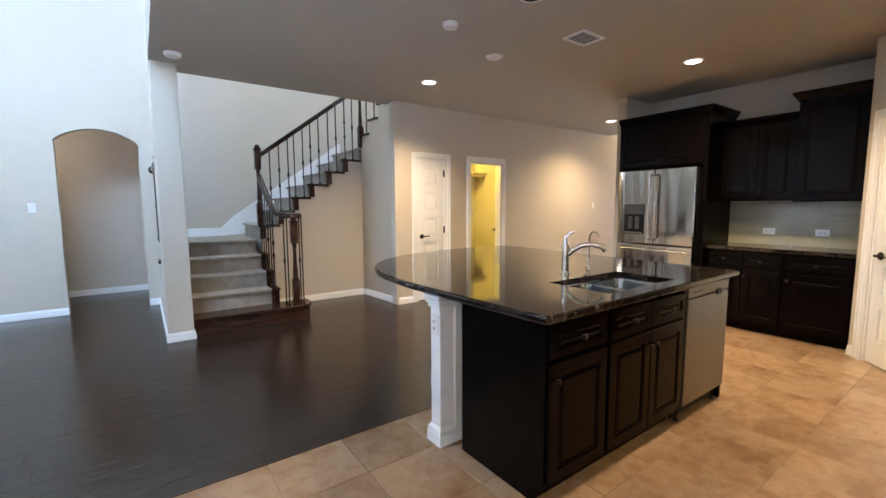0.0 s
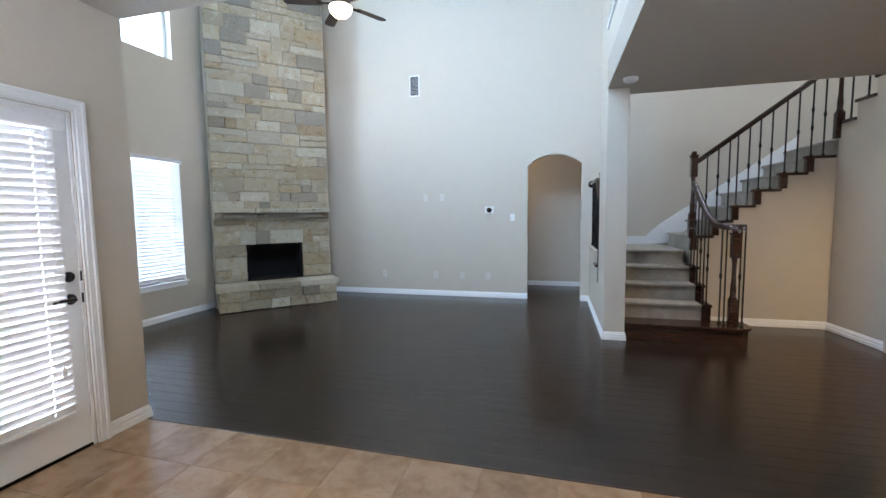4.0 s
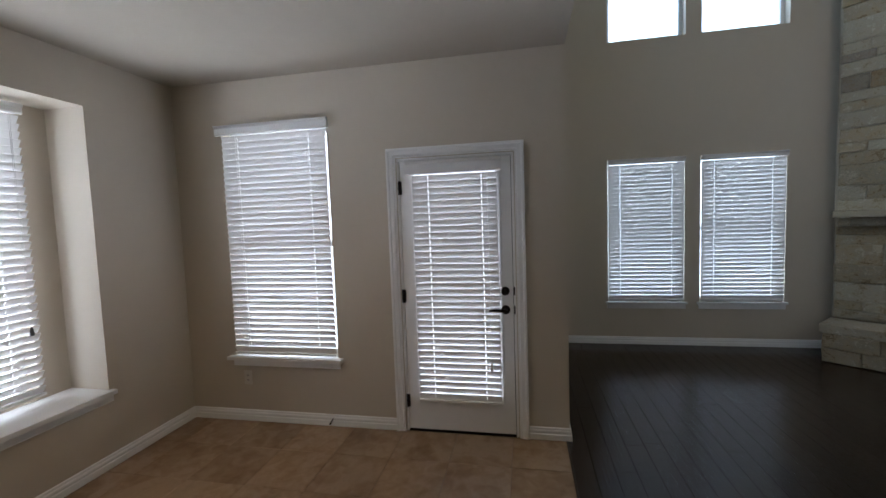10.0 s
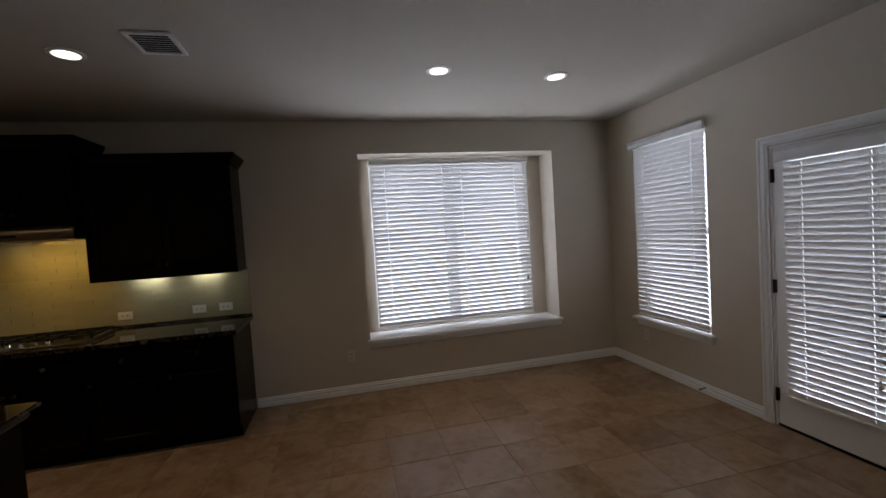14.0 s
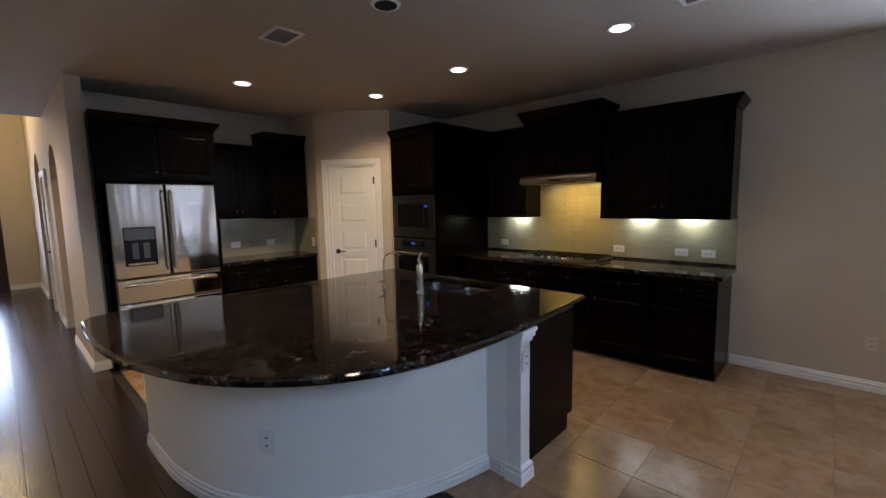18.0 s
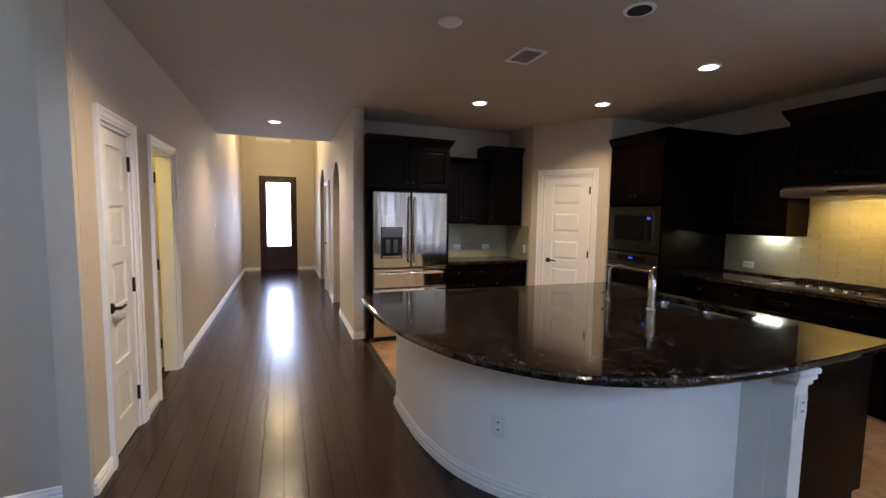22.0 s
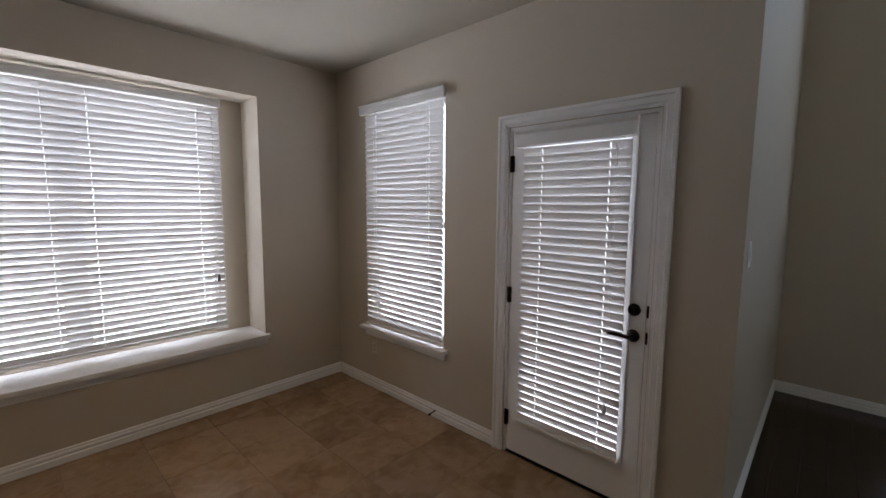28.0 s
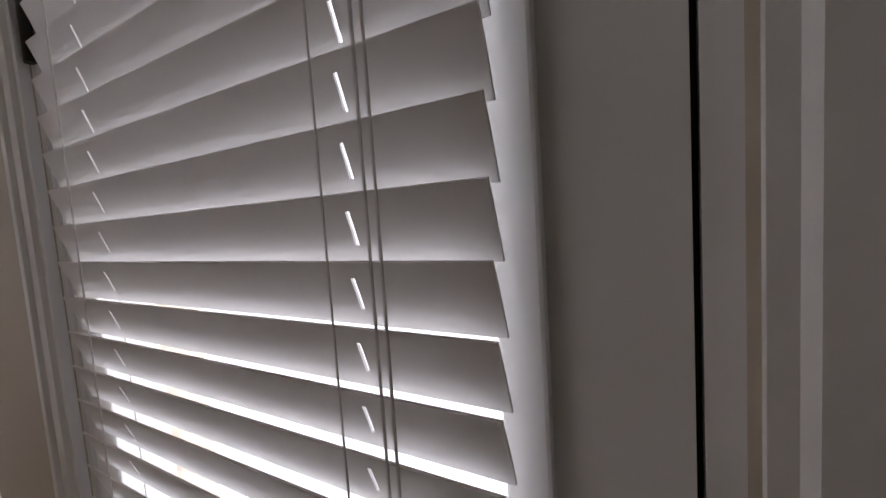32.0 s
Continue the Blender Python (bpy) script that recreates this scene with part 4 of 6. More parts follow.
curve = smooth_path(CURVE)
inner = [(3.96, 3.245), (2.25, 3.245)]
bm = bmesh.new()
prism(bm, curve + inner, 0.0, 0.872)
isl = solid("island_wall", bm, ISLE, "curved pale painted wall of the island", "island", smooth=True)
bm = bmesh.new()
box(bm, 2.032, 2.25, 3.084, 3.19, 0.0, 0.872)
solid("island_wing", bm, ISLE, "pale painted end of the island wall", "island")
bm = bmesh.new()
run(bm, BASE, [(3.96, 4.3)] + curve[::-1] + [(2.17, 3.192), (2.05, 3.192)])
solid("island_baseboard", bm, TRIM, "white moulded baseboard round the curved island wall", "baseboard", kind="structure")
# post with capital and base
post = thing("island_post", "white square island post with moulded capital and base", "post", at=(1.965, 3.11, 0))
boxpart("shaft", (1.935, 2.031, 3.10, 3.19, 0.0, 0.872), TRIM, post, 0.004)
bm = bmesh.new()
for z, o in ((0.872 - 0.022, 0.030), (0.872 - 0.05, 0.022), (0.872 - 0.075, 0.012)):
    box(bm, 1.935 - o, 2.031, 3.10 - o, 3.19 + o, z, z + 0.0215, 0.004)
part("capital", bm, TRIM, post)
bm = bmesh.new()
run(bm, [(0, 0.002), (0.018, 0.002), (0.018, 0.062), (0.012, 0.068), (0.014, 0.078), (0.014, 0.088), (0.007, 0.098), (0.0, 0.108)], [(2.031, 3.192), (1.935, 3.192), (1.935, 3.098), (2.031, 3.098)])
part("plinth", bm, TRIM, post)
# granite top
TOPLINE = [(1.945, 2.37), (1.92, 2.75), (1.905, 3.117), (1.90, 3.43), (1.932, 3.78), (1.982, 3.965), (2.052, 4.125), (2.148, 4.27), (2.262, 4.39), (2.393, 4.492), (2.525, 4.572), (2.695, 4.638), (2.875, 4.693), (3.08, 4.73), (3.28, 4.75), (3.62, 4.753), (3.88, 4.742)]
edge = smooth_path(TOPLINE, 3)
outline = [(3.93, 2.365), (1.975, 2.36), (1.95, 2.368)] + edge[1:] + [(3.96, 4.70), (4.0, 4.60)]
SK = (2.55, 3.245, 2.47, 2.86)
bm = bmesh.new()
lo, hi = 0.873, 0.912
n = len(outline)
inner_hole = [(SK[0], SK[2]), (SK[0], SK[3]), (SK[1], SK[3]), (SK[1], SK[2])]
rings = []
for z, inset in ((lo, 0.010), (lo + 0.010, 0.0), (hi - 0.012, 0.0), (hi - 0.004, 0.004), (hi, 0.012)):
    ring = []
    for i, (x, y) in enumerate(outline):
        c = Vector((3.0, 3.4, 0))
        v = Vector((x, y, 0))
        w = (c - v).normalized() * inset
        ring.append(bm.verts.new((x + w.x, y + w.y, z)))
    rings.append(ring)
for a, b in zip(rings, rings[1:]):
    for k in range(n):
        bm.faces.new((a[k - 1], a[k], b[k], b[k - 1]))
for ring, z in ((rings[-1], hi), (rings[0], lo)):
    hole = [bm.verts.new((x, y, z)) for x, y in inner_hole]
    es = [bm.edges.get((ring[k - 1], ring[k])) or bm.edges.new((ring[k - 1], ring[k])) for k in range(n)]
    es += [bm.edges.new((hole[k - 1], hole[k])) for k in range(4)]
    bmesh.ops.triangle_fill(bm, edges=es, use_beauty=True, use_dissolve=False)
    if z == hi:
        top_hole = hole
    else:
        low_hole = hole
for k in range(4):
    bm.faces.new((top_hole[k - 1], top_hole[k], low_hole[k], low_hole[k - 1]))
bmesh.ops.recalc_face_normals(bm, faces=bm.faces)
solid("island_countertop", bm, GRANITE, "polished dark brown granite top with a curved edge", "countertop")

# double sink
sink = thing("kitchen_sink", "stainless steel double sink set under the granite", "sink", at=(2.90, 2.66, 0.70))


def basin(u0, u1, v0, v1, zb, zt):
    bm = bmesh.new()
    t = 0.012
    rings = []
    for i, z in ((-t, zt), (0.0, zt), (0.004, zt - 0.02), (0.010, zb + 0.03), (0.020, zb + 0.008), (0.040, zb), (0.12, zb - 0.004)):
        r_ = 0.055
        corners = ((u0 + i, v0 + i, 180), (u1 - i, v0 + i, 270), (u1 - i, v1 - i, 0), (u0 + i, v1 - i, 90))
        ring = []
        for cx, cy, a0 in corners:
            mx = cx + (r_ if cx < (u0 + u1) / 2 else -r_)
            my = cy + (r_ if cy < (v0 + v1) / 2 else -r_)
            for s_ in range(6):
                a = radians(a0 + 18 * s_)
                ring.append(bm.verts.new((mx + r_ * math.cos(a), my + r_ * math.sin(a), z)))
        rings.append(ring)
    for r, q in zip(rings, rings[1:]):
        for k in range(24):
            bm.faces.new((r[k - 1], r[k], q[k], q[k - 1]))
    bm.faces.new(rings[-1])
    bmesh.ops.recalc_face_normals(bm, faces=bm.faces)
    for f in bm.faces:
        f.normal_flip()
    b = part("basin", bm, SINK, sink, "", True)
    bm = bmesh.new()
    lathe(bm, [(0.045, zb - 0.004), (0.045, zb + 0.001), (0.036, zb + 0.002), (0.03, zb - 0.002)], 18, ((u0 + u1) / 2, (v0 + v1) / 2, 0))
    part("drain", bm, CHROME, b, "", True)


basin(SK[0] + 0.012, 2.885, SK[2] + 0.012, SK[3] - 0.012, 0.70, 0.871)
basin(2.91, SK[1] - 0.012, SK[2] + 0.012, SK[3] - 0.012, 0.70, 0.871)
# tall lever faucet and a small side tap
fau = thing("kitchen_faucet", "brushed nickel single-lever kitchen faucet with an arched spout", "faucet", at=(2.885, 3.005, 0.912))
bm = bmesh.new()
lathe(bm, [(0.032, 0.912), (0.032, 0.920), (0.025, 0.926), (0.023, 1.03), (0.026, 1.09), (0.021, 1.115), (0.010, 1.122)], 18, (2.885, 3.005, 0))
part("body", bm, CHROME, fau, "", True)
bm = bmesh.new()
tube(bm, [(2.888, 3.001, 1.03), (2.913, 2.977, 1.065), (2.953, 2.935, 1.10), (3.001, 2.885, 1.11), (3.043, 2.842, 1.095), (3.060, 2.824, 1.07)], [0.017, 0.017, 0.016, 0.016, 0.019, 0.020], 12)
part("spout", bm, CHROME, fau, "", True)
bm = bmesh.new()
tube(bm, [(2.885, 3.005, 1.115), (2.890, 3.010, 1.15), (2.897, 2.995, 1.178), (2.905, 2.955, 1.192)], [0.013, 0.011, 0.009, 0.006], 10)
part("lever", bm, CHROME, fau, "", True)
tap = thing("filter_faucet", "slim chrome water filter tap with a hooked spout", "faucet", at=(3.22, 3.06, 0.912))
bm = bmesh.new()
lathe(bm, [(0.020, 0.912), (0.020, 0.925), (0.012, 0.932), (0.012, 0.985), (0.006, 0.99)], 14, (3.22, 3.06, 0))
part("body", bm, CHROME, tap, "", True)
bm = bmesh.new()
tube(bm, [(3.22, 3.06, 0.985), (3.22, 3.06, 1.11)] + [(3.22 - 0.03 * (1 - math.cos(a)), 3.06 - 0.06 * (1 - math.cos(a)), 1.12 + 0.06 * math.sin(a)) for a in (0.3, 0.6, 1.0, 1.4, 1.8, 2.2, 2.6)], 0.0055, 8)
part("spout", bm, CHROME, tap, "", True)
bm = bmesh.new()
tube(bm, [(3.22, 3.06, 0.965), (3.225, 3.095, 0.972), (3.23, 3.11, 0.978)], [0.006, 0.006, 0.004], 8)
part("lever", bm, CHROME, tap, "", True)

# range wall
YF, YU = 1.08, 0.79
S = lambda x, y: pose(x, y, 0, 0, 0, 180)
x = 1.412
for w, dr, lab in ((0.51, 1, "espresso base cabinet at the end of the range wall"), (0.54, 1, "espresso base cabinet with one drawer"), (0.92, 2, "espresso base cabinet under the cooktop"), (0.811, 2, "espresso base cabinet beside the oven tower")):
    cabinet(S(x + w, YF), w, YF - SY - 0.002, 0, 0.872, lab, 2 if dr == 2 else 1, dr)
    x += w
bm = bmesh.new()
box(bm, 1.38, 4.193, SY + 0.002, YF + 0.03, 0.873, 0.912, 0.006)
solid("range_countertop", bm, GRANITE, "polished dark granite counter along the range wall", "countertop")
for x0, w, n in ((1.40, 1.115, 2), (3.39, 0.805, 2)):
    cabinet(S(x0 + w, YU), w, YU - SY - 0.014, 1.385, 2.325, "espresso wall cabinet with two raised-panel doors and crown", n, 0, False, 0.065, low_knob=True, lift=0.028, sides=(0.0, 0.33) if x0 < 2 else (0, 0))
cabinet(S(2.518 + 0.868, 0.86), 0.868, 0.86 - SY - 0.014, 1.835, 2.445, "taller espresso cabinet over the range hood with a wide crown", 2, 0, False, 0.085, low_knob=True, sides=(0.4, 0.4))
hood = thing("range_hood", "stainless steel under-cabinet range hood", "range hood", at=(2.917, 0.7, 1.74))
bm = bmesh.new()
prof = [(SY + 0.015, 1.725), (0.962, 1.725), (0.972, 1.731), (0.976, 1.745), (0.972, 1.795), (0.955, 1.82), (0.91, 1.833), (SY + 0.015, 1.833)]
ra, rb = [[bm.verts.new((x, y, z)) for y, z in prof] for x in (2.49, 3.36)]
for j in range(len(prof)):
    bm.faces.new((ra[j - 1], ra[j], rb[j], rb[j - 1]))
bm.faces.new(ra)
bm.faces.new(rb)
bmesh.ops.recalc_face_normals(bm, faces=bm.faces)
part("canopy", bm, HOODSTEEL, hood, "", True)
for x0 in (2.53, 2.93):
    boxpart("filter", (x0, x0 + 0.37, 0.56, 0.88, 1.719, 1.7245), STEEL, hood)
for x0 in (2.62, 3.14):
    boxpart("light_lens", (x0, x0 + 0.07, 0.50, 0.55, 1.722, 1.7245), UCL, hood)
boxpart("switch_panel", (2.86, 3.0, 0.974, 0.979, 1.752, 1.772), BLACK, hood)
# cooktop
cook = thing("gas_cooktop", "stainless gas cooktop with black cast iron grates", "cooktop", at=(2.92, 0.76, 0.912))
boxpart("tray", (2.47, 3.37, 0.52, 1.02, 0.9125, 0.925), DARKSTEEL, cook, 0.005)
for k in range(3):
    bm = bmesh.new()
    u = 2.485 + k * 0.295
    w = 0.28
    for q in range(4):
        yy = 0.56 + q * 0.105
        box(bm, u, u + w, yy, yy + 0.012, 0.948, 0.960)
    for q in range(3):
        xx = u + q * (w - 0.012) / 2
        box(bm, xx, xx + 0.012, 0.56, 0.887, 0.940, 0.956)
    for xx in (u, u + w - 0.012):
        for yy in (0.56, 0.875):
            box(bm, xx, xx + 0.012, yy, yy + 0.012, 0.9252, 0.945)
    part("grate", bm, BLACK, cook, "black cast iron grate")
for u, v, r in ((2.62, 0.64, 0.035), (2.62, 0.82, 0.045), (2.92, 0.73, 0.055), (3.21, 0.64, 0.035), (3.21, 0.82, 0.045)):
    bm = bmesh.new()
    lathe(bm, [(r, 0.9252), (r, 0.934), (r * 0.7, 0.939), (0.004, 0.940)], 18, (u, v, 0))
    part("burner", bm, BLACK, cook, "black burner cap", True)
for k in range(5):
    bm = bmesh.new()
    lathe(bm, [(0.021, 0.9252), (0.019, 0.945), (0.014, 0.950), (0.003, 0.951)], 16, (2.74 + k * 0.085, 0.965, 0))
    part("knob", bm, STEEL, cook, "steel control knob", True)

# oven tower
TX0, TX1, TY = 4.20, 5.002, 1.45
tower = placed("oven_tower", S(TX1, TY), "tall espresso oven cabinet with crown", "cabinet")
W = TX1 - TX0
D = TY - SY - 0.004
local_box("base_box", (0, W, 0.0, D, 0.10, 0.42), CAB, tower)
local_box("upper_box", (0, W, 0.0, D, 1.65, 2.385), CAB, tower)
local_box("side_panel", (0, 0.03, 0.0, D, 0.42, 1.65), CAB, tower)
local_box("side_panel", (W - 0.03, W, 0.0, D, 0.42, 1.65), CAB, tower)
local_box("back_panel", (0.03, W - 0.03, 0.45, D, 0.42, 1.65), CAB, tower)
local_box("kick_board", (0.01, W - 0.01, 0.07, D, 0.002, 0.10), CAB, tower)
front(tower, 0.01, W / 2, 1.68, 2.355, "door", (W / 2 - 0.035, 1.77))
front(tower, W / 2, W - 0.01, 1.68, 2.355, "door", (W / 2 + 0.035, 1.77))
front(tower, 0.01, W - 0.01, 0.13, 0.40, "drawer_front", (W / 2, 0.27))
bm = bmesh.new()
run(bm, [(0.0, 2.365), (0.012, 2.37), (0.016, 2.385), (0.05, 2.44), (0.056, 2.452), (0.056, 2.47), (0.0, 2.47)], [(0.0, 0.0), (W, 0.0), (W, D)])
box(bm, 0.003, W - 0.003, 0.003, D, 2.385, 2.466)
local_part("crown", bm, CAB, tower)
mw = placed("microwave_oven", S(TX1 - 0.03, TY), "built-in stainless microwave with a dark window", "microwave")
w = W - 0.06
local_box("body", (0.002, w - 0.002, -0.012, 0.42, 1.14, 1.645), DARKSTEEL, mw, 0.004)
local_box("door", (0.07, w - 0.07, -0.026, -0.0125, 1.215, 1.585), DARKSTEEL, mw, 0.006)
local_box("window", (0.10, w - 0.17, -0.029, -0.0265, 1.255, 1.545), DARKGLASS, mw, 0.002)
local_box("control_panel", (w - 0.165, w - 0.08, -0.029, -0.0265, 1.255, 1.545), DARKGLASS, mw, 0.002)
local_box("display", (w - 0.15, w - 0.105, -0.0305, -0.0295, 1.50, 1.525), BLUE, mw, 0, "blue clock display")
ov = placed("wall_oven", S(TX1 - 0.03, TY), "built-in stainless wall oven with a bar handle", "oven")
local_box("body", (0.002, w - 0.002, 0.0, 0.42, 0.425, 1.135), BLACK, ov)
local_box("control_panel", (0.003, w - 0.003, -0.022, -0.0005, 0.995, 1.10), DARKSTEEL, ov, 0.004)
local_box("display_glass", (0.16, w - 0.16, -0.024, -0.0225, 1.015, 1.08), DARKGLASS, ov)
local_box("display", (w / 2 - 0.03, w / 2 + 0.03, -0.0255, -0.0245, 1.04, 1.06), BLUE, ov, 0, "blue clock display")
local_box("door", (0.003, w - 0.003, -0.030, -0.0005, 0.43, 0.985), DARKSTEEL, ov, 0.005)
local_box("window", (0.09, w - 0.09, -0.033, -0.0305, 0.50, 0.90), DARKGLASS, ov, 0.002)
bm = bmesh.new()
tube(bm, [(0.05, -0.03, 0.935), (0.05, -0.075, 0.935), (w - 0.05, -0.075, 0.935), (w - 0.05, -0.03, 0.935)], 0.011, 10)
local_part("handle", bm, STEEL, ov, "steel bar handle", True)

# refrigerator
FX, FY0, FY1 = 5.615, 3.392, 4.312
fm = pose(FX, FY1, 0, 0, 0, -90)
fr = placed("refrigerator", fm, "stainless french-door refrigerator with ice dispenser", "refrigerator")
W = FY1 - FY0
local_box("body", (0.005, W - 0.005, 0.065, 0.75, 0.03, 1.78), BLACK, fr, 0.004)
for u0, u1 in ((0.0, W / 2 - 0.002), (W / 2 + 0.002, W)):
    bm = bmesh.new()
    box(bm, u0 + 0.003, u1 - 0.003, 0.0, 0.063, 0.885, 1.785, 0.012)
    dd = local_part("door", bm, FRIDGE, fr)
    hu = W / 2 - 0.035 if u0 < 0.1 else W / 2 + 0.035
    bm = bmesh.new()
    tube(bm, [(hu, -0.002, 0.95), (hu, -0.045, 0.97), (hu, -0.052, 1.30), (hu, -0.045, 1.70), (hu, -0.002, 1.72)], 0.0125, 10)
    local_part("handle", bm, CHROME, dd, "long curved steel handle", True)
    if u0 < 0.1:
        local_box("dispenser_frame", (0.09, 0.35, -0.004, 0.0005, 1.00, 1.37), BLACK, dd, 0.003, "dark ice dispenser recess")
        local_box("dispenser_panel", (0.10, 0.34, -0.008, -0.0045, 1.25, 1.36), DARKSTEEL, dd, 0.002)
        local_box("paddle", (0.15, 0.20, -0.016, -0.0045, 1.07, 1.22), DARKSTEEL, dd, 0.004)
        local_box("paddle", (0.24, 0.29, -0.016, -0.0045, 1.07, 1.22), DARKSTEEL, dd, 0.004)
        local_box("drip_tray", (0.11, 0.33, -0.012, -0.0045, 1.01, 1.03), STEEL, dd, 0.002)
for z0, z1 in ((0.645, 0.877), (0.06, 0.637)):
    bm = bmesh.new()
    box(bm, 0.003, W - 0.003, 0.0, 0.063, z0, z1, 0.012)
    dd = local_part("drawer", bm, FRIDGE, fr)
    bm = bmesh.new()
    hz = z1 - 0.055
    tube(bm, [(0.06, -0.002, hz - 0.01), (0.09, -0.045, hz), (W / 2, -0.055, hz + 0.004), (W - 0.09, -0.045, hz), (W - 0.06, -0.002, hz - 0.01)], 0.0135, 10)
    local_part("handle", bm, CHROME, dd, "wide curved steel handle", True)
local_box("base_grille", (0.02, W - 0.02, 0.03, 0.06, 0.005, 0.055), BLACK, fr)
# cabinets round it
E = lambda x, y: pose(x, y, 0, 0, 0, -90)
fcab = cabinet(E(5.72, 4.378), 1.048, 0.686, 1.81, 2.37, "deep espresso cabinet over the refrigerator with crown", 2, 0, False, 0.07, low_knob=True, sides=(0, 0.66))
boxpart("side_panel", (5.72, 6.406, 3.331, 3.375, 0.002, 1.809), CAB, fcab)
boxpart("side_panel", (5.72, 6.406, 4.338, 4.378, 0.002, 1.809), CAB, fcab)
cabinet(E(6.09, 3.329), 0.688, 0.306, 1.40, 2.24, "espresso wall cabinet with two raised-panel doors", 2, 0, False, 0.05, low_knob=True)
cabinet(E(6.00, 2.64), 0.53, 0.396, 1.386, 2.39, "tall narrow espresso wall cabinet with crown", 1, 0, False, 0.07, low_knob=True, sides=(0.3, 0))
cabinet(E(5.835, 3.329), 0.70, 0.57, 0, 0.872, "espresso base cabinet with drawer and two doors", 2, 2)
cabinet(E(5.835, 2.628), 0.522, 0.57, 0, 0.872, "espresso base cabinet with one drawer and door", 1, 1)
bm = bmesh.new()
box(bm, 5.805, 6.398, 2.108, 3.33, 0.873, 0.912, 0.006)
solid("side_countertop", bm, GRANITE, "polished dark granite side counter", "countertop")

# backsplash tiles
def splash(name, m, w, z0, z1, label, skip=()):
    s = placed(name, m, label, "backsplash")
    local_box("grout_bed", (0, w, -0.004, 0.0, z0, z1), SPGROUT, s)
    th, tw = 0.0505, 0.305
    meshes = {}
    k, z = 0, z0
    while z < z1 - 0.01:
        h = min(th, z1 - z)
        u = -tw / 2 if k % 2 else 0.0
        while u < w - 0.005:
            a, b = max(u, 0), min(u + tw, w)
            if b - a > 0.01:
                key = (round(b - a, 3), round(h, 3))
                if key not in meshes:
                    bm = bmesh.new()
                    box(bm, 0.001, b - a - 0.001, -0.010, -0.0041, 0.001, h - 0.001, 0.0015)
                    meshes[key] = mesh_of("tile", bm, SPLASH)
                piece("tile", meshes[key], s, (a, 0, z))
            u += tw
        z += th
        k += 1


splash("range_backsplash", S(4.198, SY), 4.198 - 1.39, 0.935, 1.385, "olive grey glass tile backsplash along the range wall")
splash("hood_backsplash", S(3.38, SY), 0.91, 1.3865, 1.72, "olive grey glass tile backsplash under the hood")
bm = bmesh.new()
box(bm, 1.385, 4.196, SY + 0.0005, SY + 0.022, 0.9125, 0.934, 0.002)
solid("backsplash_trim", bm, GRANITE, "granite upstand behind the range counter", "trim", kind="structure")
splash("side_backsplash", E(6.41, 3.33), 1.233, 0.913, 1.384, "pale glass tile backsplash over the side counter")
splash("corner_backsplash", S(6.398, 2.095), 0.58, 0.913, 1.384, "pale glass tile backsplash on the pantry return wall")
# under-cabinet lamps
for x in (1.74, 2.20, 3.66):
    bm = bmesh.new()
    box(bm, x - 0.13, x + 0.13, 0.475, 0.53, 1.3745, 1.3845, 0.003)
    solid("under_cabinet_light", bm, UCL, "lit under-cabinet strip light", "light", group="under-cabinet lights")

# ---- stair ----
R = 0.187
FRONTS = [6.25, 6.53, 6.77, 7.01, 7.25]      # risers of the first flight; the last leads to the landing
LX0, LX1 = 0.87, 1.86
stair = thing("staircase", "carpeted stair with dark stained ends and an open stringer", "staircase", at=(1.4, 6.3, 0))
# first step in dark wood with a rounded end
bm = bmesh.new()
out = [(1.005, 6.27), (2.13, 6.27)]
out += [(2.13 + 0.14 * math.sin(a), 6.41 - 0.14 * math.cos(a)) for a in (0.3, 0.6, 0.9, 1.2, 1.57)]
out += [(2.27, 6.58), (1.005, 6.58)]
prism(bm, out, 0.0, R - 0.03)
part("starting_riser", bm, STAIN, stair, "dark stained starting step")
bm = bmesh.new()
c = Vector((1.6, 6.5))
big = [(x + (0.02 if x > 2 else 0), y - (0.022 if y < 6.5 else 0)) for x, y in out]
prism(bm, big, R - 0.03, R, 0.006)
part("starting_tread", bm, STAIN, stair, "dark stained starting tread")
